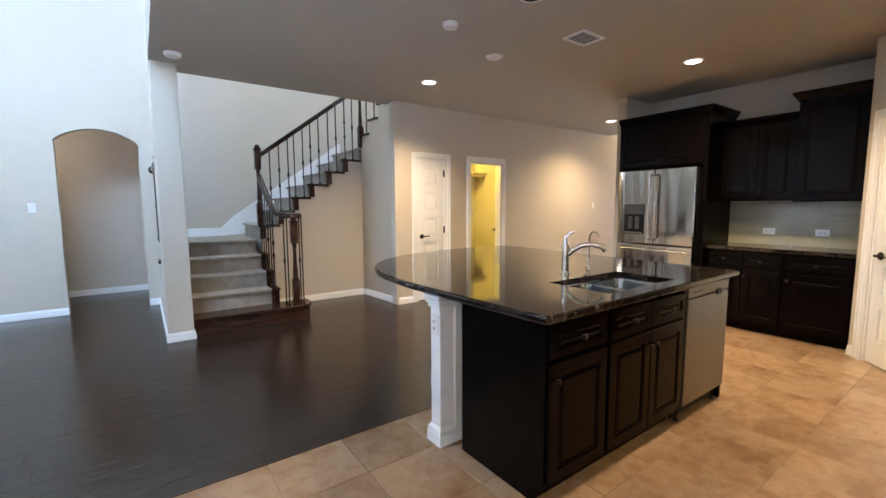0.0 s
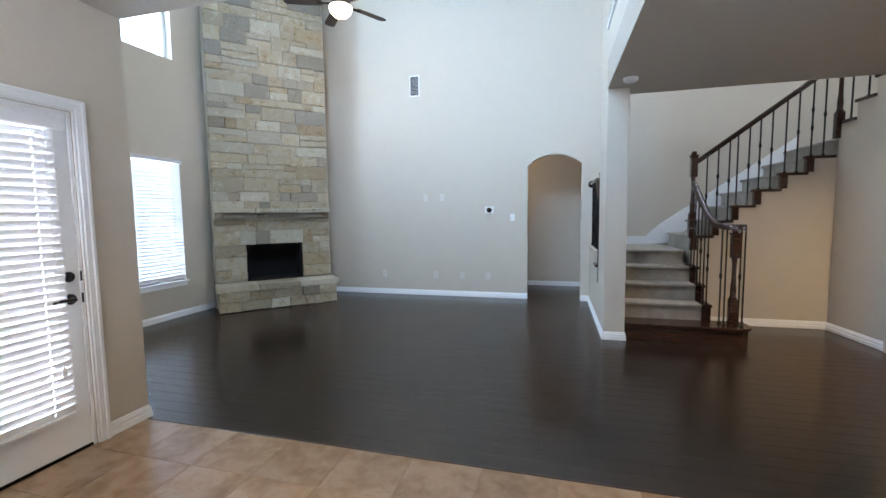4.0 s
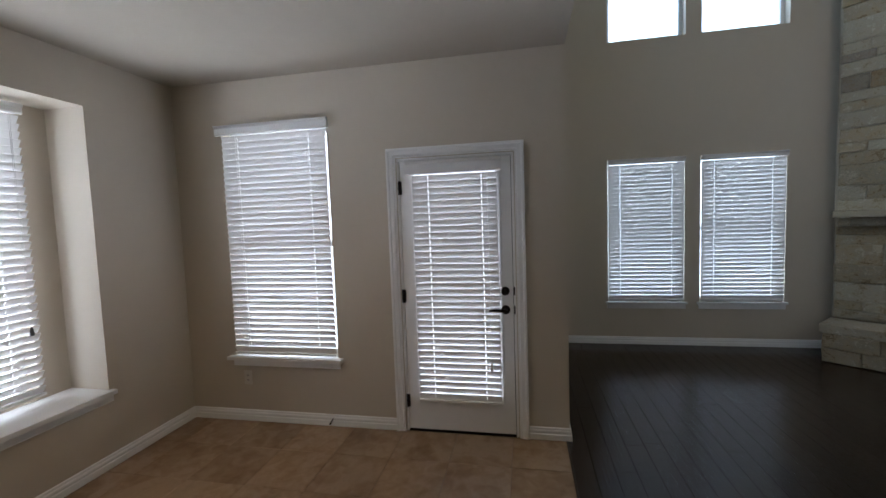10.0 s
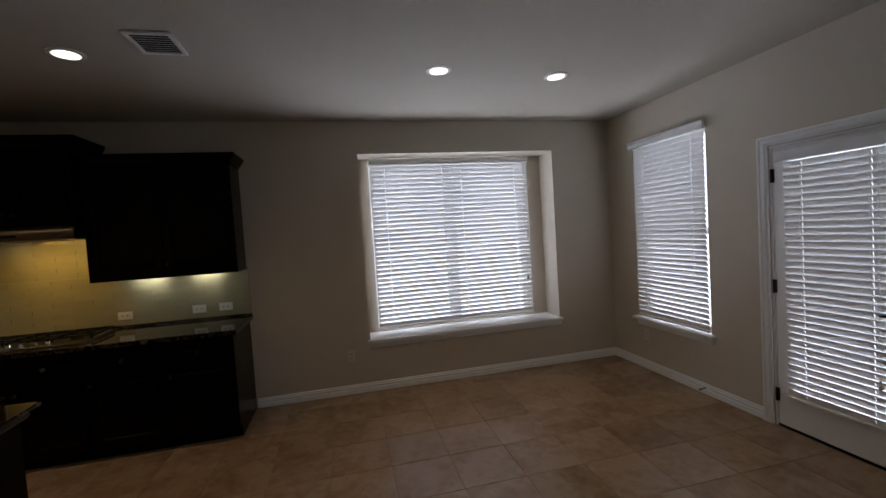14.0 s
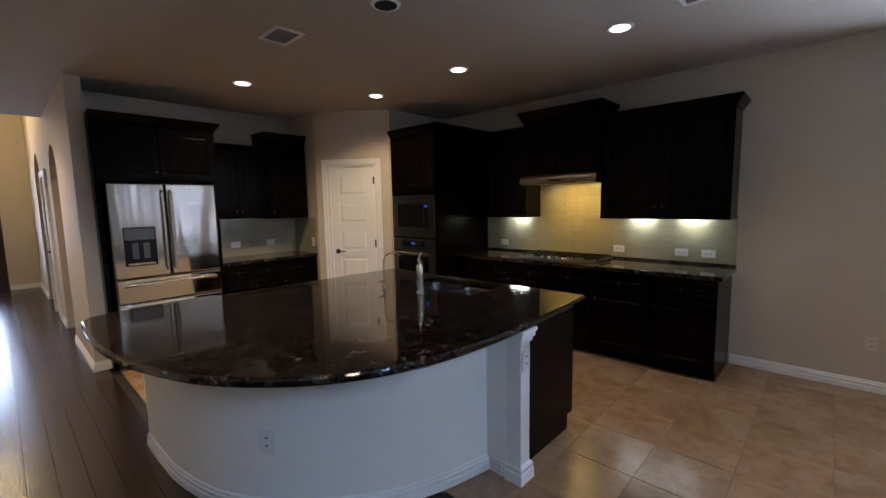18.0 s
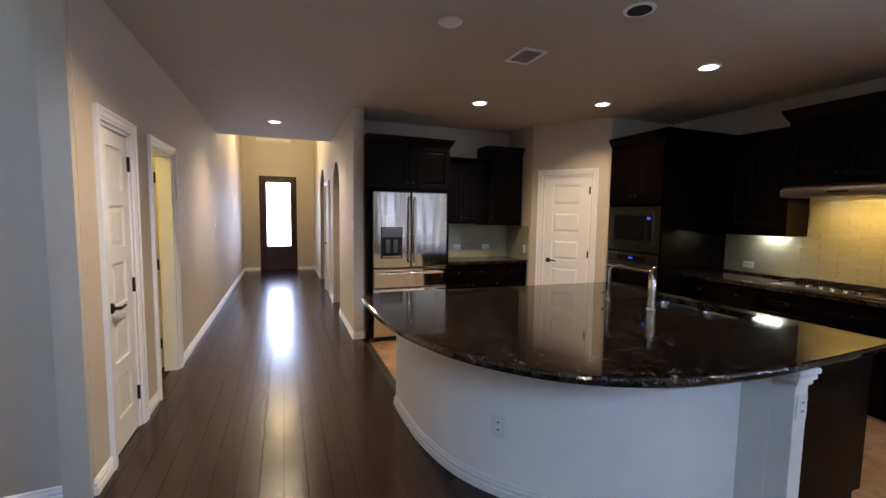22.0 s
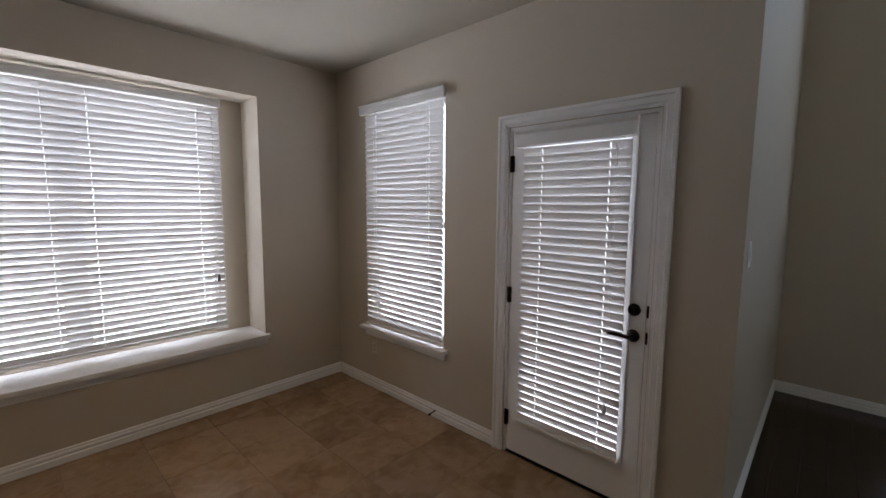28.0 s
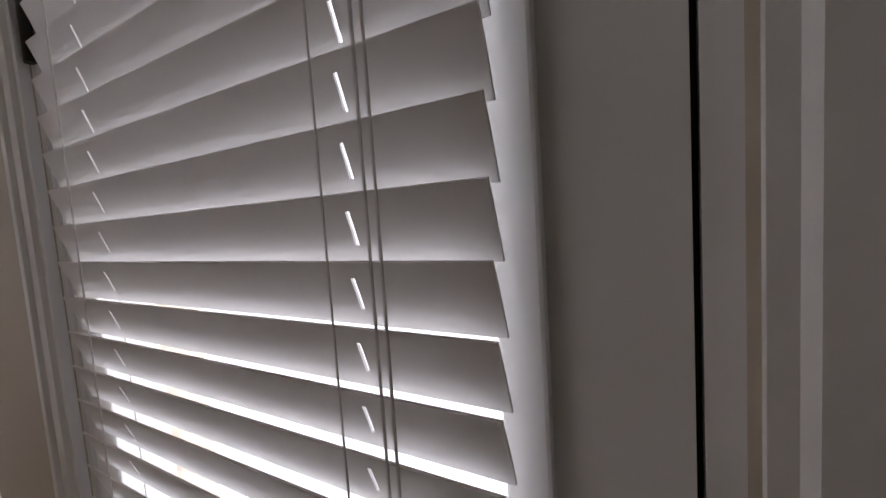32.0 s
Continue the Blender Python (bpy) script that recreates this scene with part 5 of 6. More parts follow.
for k in range(1, 5):
    y0 = FRONTS[k]
    y1 = FRONTS[k + 1] if k < 4 else 8.298
    z = R * (k + 1)
    bm = bmesh.new()
    x1 = LX1 if k < 4 else LX1
    box(bm, 1.005 if y0 < 6.83 else LX0, x1, y0 + 0.02, y1 + (0.02 if k < 4 else 0), 0.001 if k < 2 else z - 2 * R, z - 0.03)
    part("riser", bm, CARPET, stair, "grey beige carpeted riser")
    bm = bmesh.new()
    box(bm, 1.005 if y0 < 6.83 else LX0, x1, y0 - 0.012, y1 + (0.018 if k < 4 else 0), z - 0.034, z, 0.014)
    part("tread", bm, CARPET, stair, "grey beige carpeted tread")
    if k < 4:
        # dark ends on the open side, and stringer below
        bm = bmesh.new()
        box(bm, LX1, LX1 + 0.10, y0 - 0.02, y1 + 0.02, z - 0.03, z + 0.003, 0.005)
        box(bm, LX1 + 0.06, LX1 + 0.09, y0, y0 + 0.085, z - R + 0.003, z - 0.03)
        box(bm, LX1, LX1 + 0.06, y0, y0 + 0.025, z - R + 0.003, z - 0.03)
        part("tread_end", bm, STAIN, stair, "dark stained tread end")
        bm = bmesh.new()
        box(bm, LX1, LX1 + 0.075, max(y0 + 0.0255, 6.581), min(y1 + 0.025, 7.19), 0.0, z - 0.0305)
        part("stringer", bm, WALL, stair, "pale wall under the open side of the flight")
        if y0 > 6.8:
            bm = bmesh.new()
            box(bm, 0.755, 0.869, y0 - 0.02, y1 + 0.02, z - 0.03, z + 0.003, 0.005)
            part("tread_end", bm, STAIN, stair, "dark stained tread end")
# low wall under the open side towards the living room
bm = bmesh.new()
ys = [6.842, 7.01, 7.25, 8.298]
zs = [R * 3, R * 4, R * 5]
for (a, b), z in zip(zip(ys, ys[1:]), zs):
    box(bm, 0.779, 0.868, a, b, 0.0, z - 0.031)
part("side_wall", bm, WALL, stair, "pale low wall under the stair side")
# second flight, rising east
N2 = [(1.90, 6 * R), (2.14, 7 * R), (2.345, 8 * R), (2.575, 9 * R), (2.835, 10 * R), (3.09, 11 * R), (3.35, 12 * R)]
for k, (x, z) in enumerate(N2):
    x2 = N2[k + 1][0] if k + 1 < len(N2) else 4.55
    bm = bmesh.new()
    box(bm, x + 0.02, x2 + 0.02, 7.235, 8.298, z - 2 * R, z - 0.03)
    part("riser", bm, CARPET, stair)
    bm = bmesh.new()
    box(bm, x - 0.012, x2 + 0.018, 7.235, 8.298, z - 0.034, z, 0.012)
    part("tread", bm, CARPET, stair)
    if k < 6:
        bm = bmesh.new()
        box(bm, x - 0.02, x2 + 0.02, 7.165, 7.234, z - 0.03, z + 0.003, 0.005)
        box(bm, x, x + 0.075, 7.175, 7.234, z - R + 0.003, z - 0.03)
        part("tread_end", bm, STAIN, stair, "dark stained tread end")
        bm = bmesh.new()
        box(bm, x + 0.0255, x2 + 0.0255 if k < 5 else 3.49, 7.19, 7.234, 0.0, z - 0.031)
        part("stringer", bm, WALL, stair, "pale wall under the second flight")
# third flight, turning back over the closet, above the side wall
face = lambda y: 3.385 + (7.172 - y) * 0.0941
for k in range(4):
    z = (13 + k) * R
    y1 = 7.172 - k * 0.242
    y0 = max(y1 - 0.242, 6.301)
    bm = bmesh.new()
    prism(bm, [(face(y1), y1), (face(y0), y0), (4.55, y0), (4.55, y1)], 2.2505, z - 0.031)
    part("upper_step", bm, WALL, stair)
    bm = bmesh.new()
    prism(bm, [(face(y1) - 0.022, y1 + 0.022), (face(y0) - 0.022, y0), (face(y0) + 0.12, y0), (face(y1) + 0.12, y1 + 0.022)], z - 0.03, z + 0.003, 0.005)
    part("tread_end", bm, STAIN, stair, "dark stained tread end")
# skirt on the far wall
bm = bmesh.new()
sk = [(1.60, 5 * R), (1.60, 5 * R + 0.13), (1.78, 5 * R + 0.30), (3.5, 2.45), (3.5, 2.20), (1.9, 5 * R + 0.02)]
va = [bm.verts.new((x, 8.297, z)) for x, z in sk]
vb = [bm.verts.new((x, 8.282, z)) for x, z in sk]
bm.faces.new(va)
bm.faces.new(vb[::-1])
for i in range(len(sk)):
    bm.faces.new((va[i - 1], va[i], vb[i], vb[i - 1]))
bmesh.ops.recalc_face_normals(bm, faces=bm.faces)
part("skirt_board", bm, TRIM, stair, "white sloping skirt board")
bm = bmesh.new()
box(bm, 0.94, 1.60, 8.280, 8.297, 5 * R, 5 * R + 0.12)
part("landing_base", bm, TRIM, stair, "white baseboard on the landing")

# railings
rail = thing("stair_railing", "dark stained handrail with iron balusters and newel posts", "railing", at=(2.03, 6.45, R))


def newel(x, y, z0, z1, w=0.075):
    bm = bmesh.new()
    h = z1 - z0
    box(bm, x - w / 2, x + w / 2, y - w / 2, y + w / 2, z0, z0 + min(0.30, h * 0.28), 0.004)
    lathe(bm, [(w * 0.44, 0.0), (w * 0.5, 0.015), (w * 0.36, 0.03), (w * 0.40, 0.09), (w * 0.30, 0.2), (w * 0.27, h * 0.35), (w * 0.36, h * 0.42), (w * 0.40, h * 0.44)], 16, (x, y, z0 + min(0.30, h * 0.28)))
    box(bm, x - w / 2, x + w / 2, y - w / 2, y + w / 2, z0 + h * 0.71, z1 - 0.05, 0.004)
    box(bm, x - w * 0.62, x + w * 0.62, y - w * 0.62, y + w * 0.62, z1 - 0.05, z1 - 0.03, 0.004)
    lathe(bm, [(w * 0.34, z1 - 0.03), (w * 0.46, z1 - 0.012), (w * 0.34, z1 + 0.01), (0.004, z1 + 0.018)], 14, (x, y, 0))
    part("newel_post", bm, STAIN, rail, "turned dark stained newel post", True)


def bar(x, y, z0, z1, knuckle=None):
    bm = bmesh.new()
    s = 0.0065
    box(bm, x - s, x + s, y - s, y + s, z0, z1)
    box(bm, x - 0.015, x + 0.015, y - 0.015, y + 0.015, z0, z0 + 0.02, 0.004)
    if knuckle:
        for q in knuckle:
            zz = z0 + (z1 - z0) * q
            lathe(bm, [(0.007, zz - 0.035), (0.015, zz - 0.015), (0.017, zz), (0.015, zz + 0.015), (0.007, zz + 0.035)], 8, (x, y, 0))
    part("baluster", bm, BLACK, rail)


def handrail(points, name="handrail"):
    bm = bmesh.new()
    prof = [(-0.03, -0.025), (0.03, -0.025), (0.034, 0.0), (0.028, 0.022), (0.012, 0.032), (-0.012, 0.032), (-0.028, 0.022), (-0.034, 0.0)]
    pts = [Vector(p) for p in points]
    rings = []
    for i, p in enumerate(pts):
        d_ = (pts[min(i + 1, len(pts) - 1)] - pts[max(i - 1, 0)]).normalized()
        side = d_.cross(Vector((0, 0, 1))).normalized()
        up = side.cross(d_)
        rings.append([bm.verts.new(p + a * side + b * up) for a, b in prof])
    for a, b in zip(rings, rings[1:]):
        for k in range(len(prof)):
            bm.faces.new((a[k - 1], a[k], b[k], b[k - 1]))
    bm.faces.new(rings[0])
    bm.faces.new(rings[-1])
    bmesh.ops.recalc_face_normals(bm, faces=bm.faces)
    part(name, bm, STAIN, rail, "dark stained handrail", True)


XR, YR = 1.915, 7.20
newel(2.11, 6.39, R, 1.225)
newel(XR, YR, 6 * R - 0.02, 2.16)
newel(3.38, 7.18, 12 * R, 3.35)
# lower rail: level volute over the first post, then up to the second newel
handrail([(2.20, 6.36, 1.252), (2.11, 6.39, 1.252), (2.03, 6.41, 1.252), (1.95, 6.49, 1.28), (1.92, 6.65, 1.39), (1.915, 6.95, 1.61), (1.915, 7.165, 1.77)])
handrail([(1.95, 7.20, 2.04), (2.5, 7.20, 2.455), (3.162, 7.20, 2.956), (3.31, 7.20, 3.07)])
handrail([(3.38, 7.15, 3.15), (3.42, 6.6, 3.6)])
for i, (x, y) in enumerate(((2.185, 6.34), (2.185, 6.44), (2.02, 6.36), (2.01, 6.46))):
    bar(x, y, R, 1.24, (0.5,) if i % 2 else None)
for k in range(1, 4):
    for j in (0.05, 0.17):
        y = FRONTS[k] + j
        z = R * (k + 1)
        bar(XR, y, z, 1.28 + max(0, (y - 6.49)) * 0.735 - 0.02, (0.42, 0.58) if j < 0.1 else None)
for k, (x, z) in enumerate(N2[:6]):
    for j in (0.045, 0.165):
        xx = x + j
        if xx > 2.0:
            bar(xx, YR, z, 2.04 + (xx - 1.95) * 0.756 - 0.02, (0.5,) if (k * 2 + (j > 0.1)) % 2 else (0.38, 0.62) if k % 2 else None)
for k in range(3):
    bar(3.42 + 0.02 * k, 7.05 - k * 0.22, (13 + k) * R, 3.2 + 0.2 * k)
# open side towards the living room
newel(0.815, 6.89, 3 * R - 0.05, 1.95, 0.07)
handrail([(0.80, 6.93, 1.60), (0.80, 7.2, 1.80), (0.80, 7.32, 1.865), (0.80, 8.25, 1.873)])
bm = bmesh.new()
lathe(bm, [(0.055, 0), (0.055, 0.012), (0.04, 0.02)], 18, (0.80, 8.297, 1.873), Matrix.Rotation(radians(90), 4, "X"))
part("rosette", bm, STAIN, rail, "round dark wall rosette", True)
for k in range(9):
    y = 7.0 + k * 0.135
    z = R * 3 if y < 7.01 else R * 4 if y < 7.25 else R * 5
    bar(0.80, y, z, min(1.84, 1.60 + (y - 6.93) * 0.74 - 0.02), (0.5,) if k % 2 else None)

# ---- stone fireplace ----
# local frame: u along the face from the west wall to the north wall, y out of the face is negative
FP = Matrix.Translation((-4.804, 6.541, 0)) @ pose(0, 0, 0, 0, 0, 45.6)
FW = 1.76
fire = placed("stone_fireplace", FP, "tall limestone corner fireplace with raised hearth and mantel", "fireplace")
FBU0, FBU1, FBZ0, FBZ1 = 0.441, 1.30, 0.405, 0.983
bm = bmesh.new()
box(bm, 0.0, FBU0, 0.008, 0.12, 0, TOP)
box(bm, FBU1, FW, 0.008, 0.12, 0, TOP)
box(bm, FBU0, FBU1, 0.008, 0.12, FBZ1, TOP)
box(bm, FBU0, FBU1, 0.008, 0.12, 0, FBZ0)
for u, dx in ((0.0, -0.24), (FW, 0.24)):
    a, b = (u, u + 0.03) if dx > 0 else (u - 0.03, u)
    box(bm, a, b, 0.05, 0.74 if dx > 0 else 0.28, 0, TOP)
local_part("backing", bm, MORTAR, fire, "tan mortar between the stones")
bm = bmesh.new()
box(bm, FBU0, FBU1, 0.45, 0.47, FBZ0, FBZ1)
box(bm, FBU0 - 0.01, FBU0, 0.0, 0.47, FBZ0, FBZ1)
box(bm, FBU1, FBU1 + 0.01, 0.0, 0.47, FBZ0, FBZ1)
box(bm, FBU0, FBU1, 0.0, 0.47, FBZ0 - 0.01, FBZ0)
box(bm, FBU0, FBU1, 0.0, 0.47, FBZ1, FBZ1 + 0.01)
local_part("firebox", bm, SOOT_SHADE, fire, "black firebox")
bm = bmesh.new()
for q in ((FBU0, FBU0 + 0.03, FBZ0, FBZ1), (FBU1 - 0.03, FBU1, FBZ0, FBZ1), (FBU0 + 0.03, FBU1 - 0.03, FBZ1 - 0.03, FBZ1)):
    box(bm, q[0], q[1], 0.02, 0.035, q[2], q[3])
local_part("firebox_frame", bm, BLACK, fire, "black metal frame")
rnd = random.Random(5)


def stone(u0, u1, z0, z1, y0=0.03, proud=0.0, parent=None, name="stone", pick=None):
    """A rough-faced block with broken edges."""
    bm = bmesh.new()
    g = 0.0018
    a, b, c, e = u0 + g * rnd.uniform(0.5, 1.3), u1 - g * rnd.uniform(0.5, 1.3), z0 + g * rnd.uniform(0.5, 1.3), z1 - g * rnd.uniform(0.5, 1.3)
    f = y0 - 0.033 - proud - rnd.uniform(0, 0.03)
    j = lambda s=0.006: rnd.uniform(-s, s)
    back = [bm.verts.new(p) for p in ((a, y0, c), (b, y0, c), (b, y0, e), (a, y0, e))]
    mid = [bm.verts.new((x + j(), f + 0.007 + j(0.004), z + j(0.005))) for x, z in ((a, c), (b, c), (b, e), (a, e))]
    i = min(0.011, (b - a) * 0.2, (e - c) * 0.2)
    nx, nz = 3 if b - a > 0.2 else 2, 2
    grid = [[bm.verts.new((a + i + (b - a - 2 * i) * p / nx + j(0.004), f + j(0.006), c + i + (e - c - 2 * i) * q / nz + j(0.004))) for p in range(nx + 1)] for q in range(nz + 1)]
    for k in range(4):
        bm.faces.new((back[k - 1], back[k], mid[k], mid[k - 1]))
    for q in range(nz):
        for p in range(nx):
            bm.faces.new((grid[q][p], grid[q][p + 1], grid[q + 1][p + 1], grid[q + 1][p]))
    sides = [grid[0], [r[-1] for r in grid], grid[-1][::-1], [r[0] for r in grid][::-1]]
    for k, s in enumerate(sides):
        bm.faces.new([mid[k], mid[(k + 1) % 4]] + s[::-1])
    bmesh.ops.recalc_face_normals(bm, faces=bm.faces)
    mat = STONES[pick if pick is not None else rnd.choices(range(7), (28, 22, 12, 9, 18, 5, 6))[0]]
    return local_part(name, bm, mat, parent or fire)


def course(u0, u1, z0, z1):
    """Fills a band with stones, some of them split in height."""
    u = u0
    while u < u1 - 1e-3:
        w = rnd.choice((0.16, 0.22, 0.28, 0.36, 0.44, 0.52))
        if u1 - (u + w) < 0.14:
            w = u1 - u
        if z1 - z0 > 0.17 and rnd.random() < 0.45:
            s = z0 + (z1 - z0) * rnd.uniform(0.38, 0.62)
            stone(u, u + w, z0, s)
            if w > 0.34 and rnd.random() < 0.5:
                stone(u, u + w * 0.5, s, z1)
                stone(u + w * 0.5, u + w, s, z1)
            else:
                stone(u, u + w, s, z1)
        else:
            stone(u, u + w, z0, z1)
        u += w


z = 0.405
for h in (0.19, 0.20, 0.188):
    course(0.0, FBU0, z, z + h)
    course(FBU1, FW, z, z + h)
    z += h
z = 0.983
for h in (0.22, 0.185):
    course(0.0, FW, z, z + h)
    z += h
zm = z
while z < 5.4:
    h = rnd.choice((0.11, 0.17, 0.20, 0.22, 0.15))
    course(0.0, FW, z, z + h)
    z += h
# mantel shelf on a smaller course
mantel = placed("mantel_shelf", FP, "rough limestone mantel shelf", "mantel")
u = 0.0
for w in (0.58, 0.62, 0.54):
    stone(u, u + w, 1.485, 1.56, 0.0, 0.14, mantel, "stone", 1)
    u += w
u = 0.12
for w in (0.5, 0.52, 0.48):
    stone(u, u + w, 1.40, 1.483, 0.0, 0.07, mantel, "stone", 3)
    u += w
# raised hearth
hearth = placed("stone_hearth", FP, "raised limestone hearth slab", "hearth")
local_box("core", (0.0, FW, -0.36, 0.028, 0.0, 0.30), MORTAR, hearth)
for u0, u1, k in ((-0.03, 0.56, 1), (0.56, 1.16, 4), (1.16, FW + 0.03, 1)):
    bm = bmesh.new()
    box(bm, u0 + 0.003, u1 - 0.003, -0.42, 0.0, 0.302, 0.395, 0.012)
    local_part("slab", bm, STONES[k], hearth)
u = 0.0
for w in (0.30, 0.42, 0.28, 0.38, 0.36):
    stone(u, min(u + w, FW), 0.004, 0.15, -0.36, 0, hearth)
    u += w
u = 0.0
for w in (0.42, 0.34, 0.44, 0.26, 0.28):
    stone(u, min(u + w, FW), 0.15, 0.301, -0.36, 0.002, hearth)
    u += w

# ---- ceiling fan ----
FANX, FANY = -2.468, 6.401
fan = thing("ceiling_fan", "dark five-blade ceiling fan with a lit frosted bowl", "ceiling fan", at=(FANX, FANY, TOP))
bm = bmesh.new()
lathe(bm, [(0.075, TOP - 0.001), (0.075, TOP - 0.02), (0.05, TOP - 0.06), (0.014, TOP - 0.065), (0.014, 4.39), (0.06, 4.38), (0.10, 4.35), (0.14, 4.3), (0.145, 4.23), (0.12, 4.18), (0.07, 4.16), (0.06, 4.13)], 24, (FANX, FANY, 0))
part("motor", bm, BRONZE, fan, "dark bronze motor on a long rod", True)
bm = bmesh.new()
lathe(bm, [(0.075, 4.135), (0.145, 4.125), (0.15, 4.105), (0.13, 4.05), (0.08, 4.005), (0.025, 3.99), (0.012, 3.975)], 28, (FANX, FANY, 0))
part("bowl", bm, BOWL, fan, "lit frosted glass bowl", True)
bm = bmesh.new()
lathe(bm, [(0.014, 3.988), (0.018, 3.976), (0.006, 3.96)], 12, (FANX, FANY, 0))
part("finial", bm, BRONZE, fan, "", True)
for k in range(5):
    a = radians(60 + 72 * k)
    bm = bmesh.new()
    out = [(0.24, -0.055), (0.40, -0.068), (0.66, -0.072), (0.70, -0.05), (0.715, 0.0), (0.70, 0.05), (0.66, 0.072), (0.40, 0.068), (0.24, 0.055)]
    prism(bm, out, -0.004, 0.004)
    mm = Matrix.Translation((FANX, FANY, 4.17)) @ Matrix.Rotation(a, 4, "Z") @ Matrix.Rotation(radians(11), 4, "X")
    bmesh.ops.transform(bm, matrix=mm, verts=bm.verts)
    bl_ = part("blade", bm, BLADE, fan, "dark wooden blade")
    bm = bmesh.new()
    tube(bm, [mm @ Vector((0.12, 0, 0.0)), mm @ Vector((0.19, 0.0, -0.012)), mm @ Vector((0.30, 0, -0.006))], [0.012, 0.014, 0.02], 8)
    part("blade_arm", bm, BRONZE, bl_, "", True)

# ---- ceiling fixtures ----


def can(x, y, lit):
    c = thing("recessed_light", "lit recessed ceiling light with a white trim ring" if lit else "unlit recessed ceiling light with a dark inside", "ceiling light", "recessed lights", at=(x, y, CH))
    bm = bmesh.new()
    lathe(bm, [(0.092, CH - 0.001), (0.090, CH - 0.006), (0.072, CH - 0.008), (0.070, CH - 0.001)], 28, (x, y, 0))
    part("trim_ring", bm, TRIM, c, "", True)
    bm = bmesh.new()
    lathe(bm, [(0.066, CH - 0.0095), (0.066, CH - 0.0085)] if lit else [(0.069, CH - 0.0095), (0.069, CH - 0.0085)], 24, (x, y, 0))
    # unlit: there is no hollow, the flat black disc paints its shade
    part("lamp", bm, BULB if lit else SOOT_SHADE, c, "glowing lamp" if lit else "flat black disc for the can's shaded inside")


for x, y in CANS:
    can(x, y, True)
can(2.833, 3.284, False)


def vent(m, w, h, n, label, dark=False):
    v = placed("air_vent", m, label, "vent")
    # if dark, the black backing paints the duct's shade between the slats
    local_box("backing", (0.01, w - 0.01, -0.003, -0.001, 0.01, h - 0.01), SOOT_SHADE if dark else PLASTIC, v)
    for dims in ((0, w, -0.012, 0, 0, 0.022), (0, w, -0.012, 0, h - 0.022, h), (0, 0.022, -0.012, 0, 0.022, h - 0.022), (w - 0.022, w, -0.012, 0, 0.022, h - 0.022)):
        local_box("frame", dims, PLASTIC, v, 0.002)
    bm = bmesh.new()
    box(bm, 0.022, w - 0.022, -0.010, -0.0085, -0.0019, 0.0019)
    me = mesh_of("slat", bm, PLASTIC)
    for k in range(n):
        piece("slat", me, v, (0, 0, 0.03 + (h - 0.06) * k / (n - 1)), Matrix.Rotation(radians(0), 4, "X"))
    return v


# on the ceiling: local -y points down
vent(Matrix.Translation((3.57, 3.62, CH)) @ pose(0, 0, 0, 90, 0, 0), 0.285, 0.21, 9, "white ceiling air vent over the island", True)
vent(Matrix.Translation((1.30, 2.225, CH)) @ pose(0, 0, 0, 90, 0, 0), 0.235, 0.275, 9, "white ceiling air vent over the breakfast nook", True)
vent(Matrix.Translation((-2.21, 8.30, 3.455)), 0.185, 0.36, 14, "white wall return vent high on the living room wall", True)
for x, y, r, lab, nm in ((2.642, 3.935, 0.06, "white round smoke detector on the ceiling", "smoke_detector"), (0.953, 5.87, 0.07, "white round smoke detector by the stair", "smoke_detector"), (3.40, 4.265, 0.08, "white round blank cover plate on the ceiling", "ceiling_cover"), (2.37, 3.245, 0.08, "white round blank cover plate on the ceiling", "ceiling_cover")):
    bm = bmesh.new()
    hgt = 0.035 if nm == "smoke_detector" else 0.018
    lathe(bm, [(r, CH - 0.001), (r, CH - hgt * 0.5), (r * 0.85, CH - hgt), (r * 0.3, CH - hgt - 0.002)], 24, (x, y, 0))
    solid(nm, bm, PLASTIC if hgt > 0.01 else CEIL, lab, "detector" if hgt > 0.01 else "cover plate", smooth=True)

# ---- unseen ceiling fixtures added over the fill lamps ----


def added_fixture(x, y, z, label):
    c = thing("added_ceiling_light", label, "ceiling light", "flush ceiling lights", at=(x, y, z))
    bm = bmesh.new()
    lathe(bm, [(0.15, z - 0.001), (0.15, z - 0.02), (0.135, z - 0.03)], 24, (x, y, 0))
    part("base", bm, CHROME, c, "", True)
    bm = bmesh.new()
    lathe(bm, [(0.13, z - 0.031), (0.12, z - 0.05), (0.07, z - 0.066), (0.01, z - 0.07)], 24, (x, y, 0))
    part("diffuser", bm, BOWL, c, "glowing diffuser of an added ceiling light", True)


added_fixture(-1.0, 9.2, 2.7, "added unseen ceiling light for the passage fill lamp")
added_fixture(2.6, 7.4, TOP, "added unseen ceiling light for the stairwell fill lamp")
added_fixture(10.6, 5.4, 3.9, "added unseen ceiling light for the entry fill lamp")
added_fixture(4.95, 7.35, 2.6, "added unseen ceiling light for the laundry fill lamp")

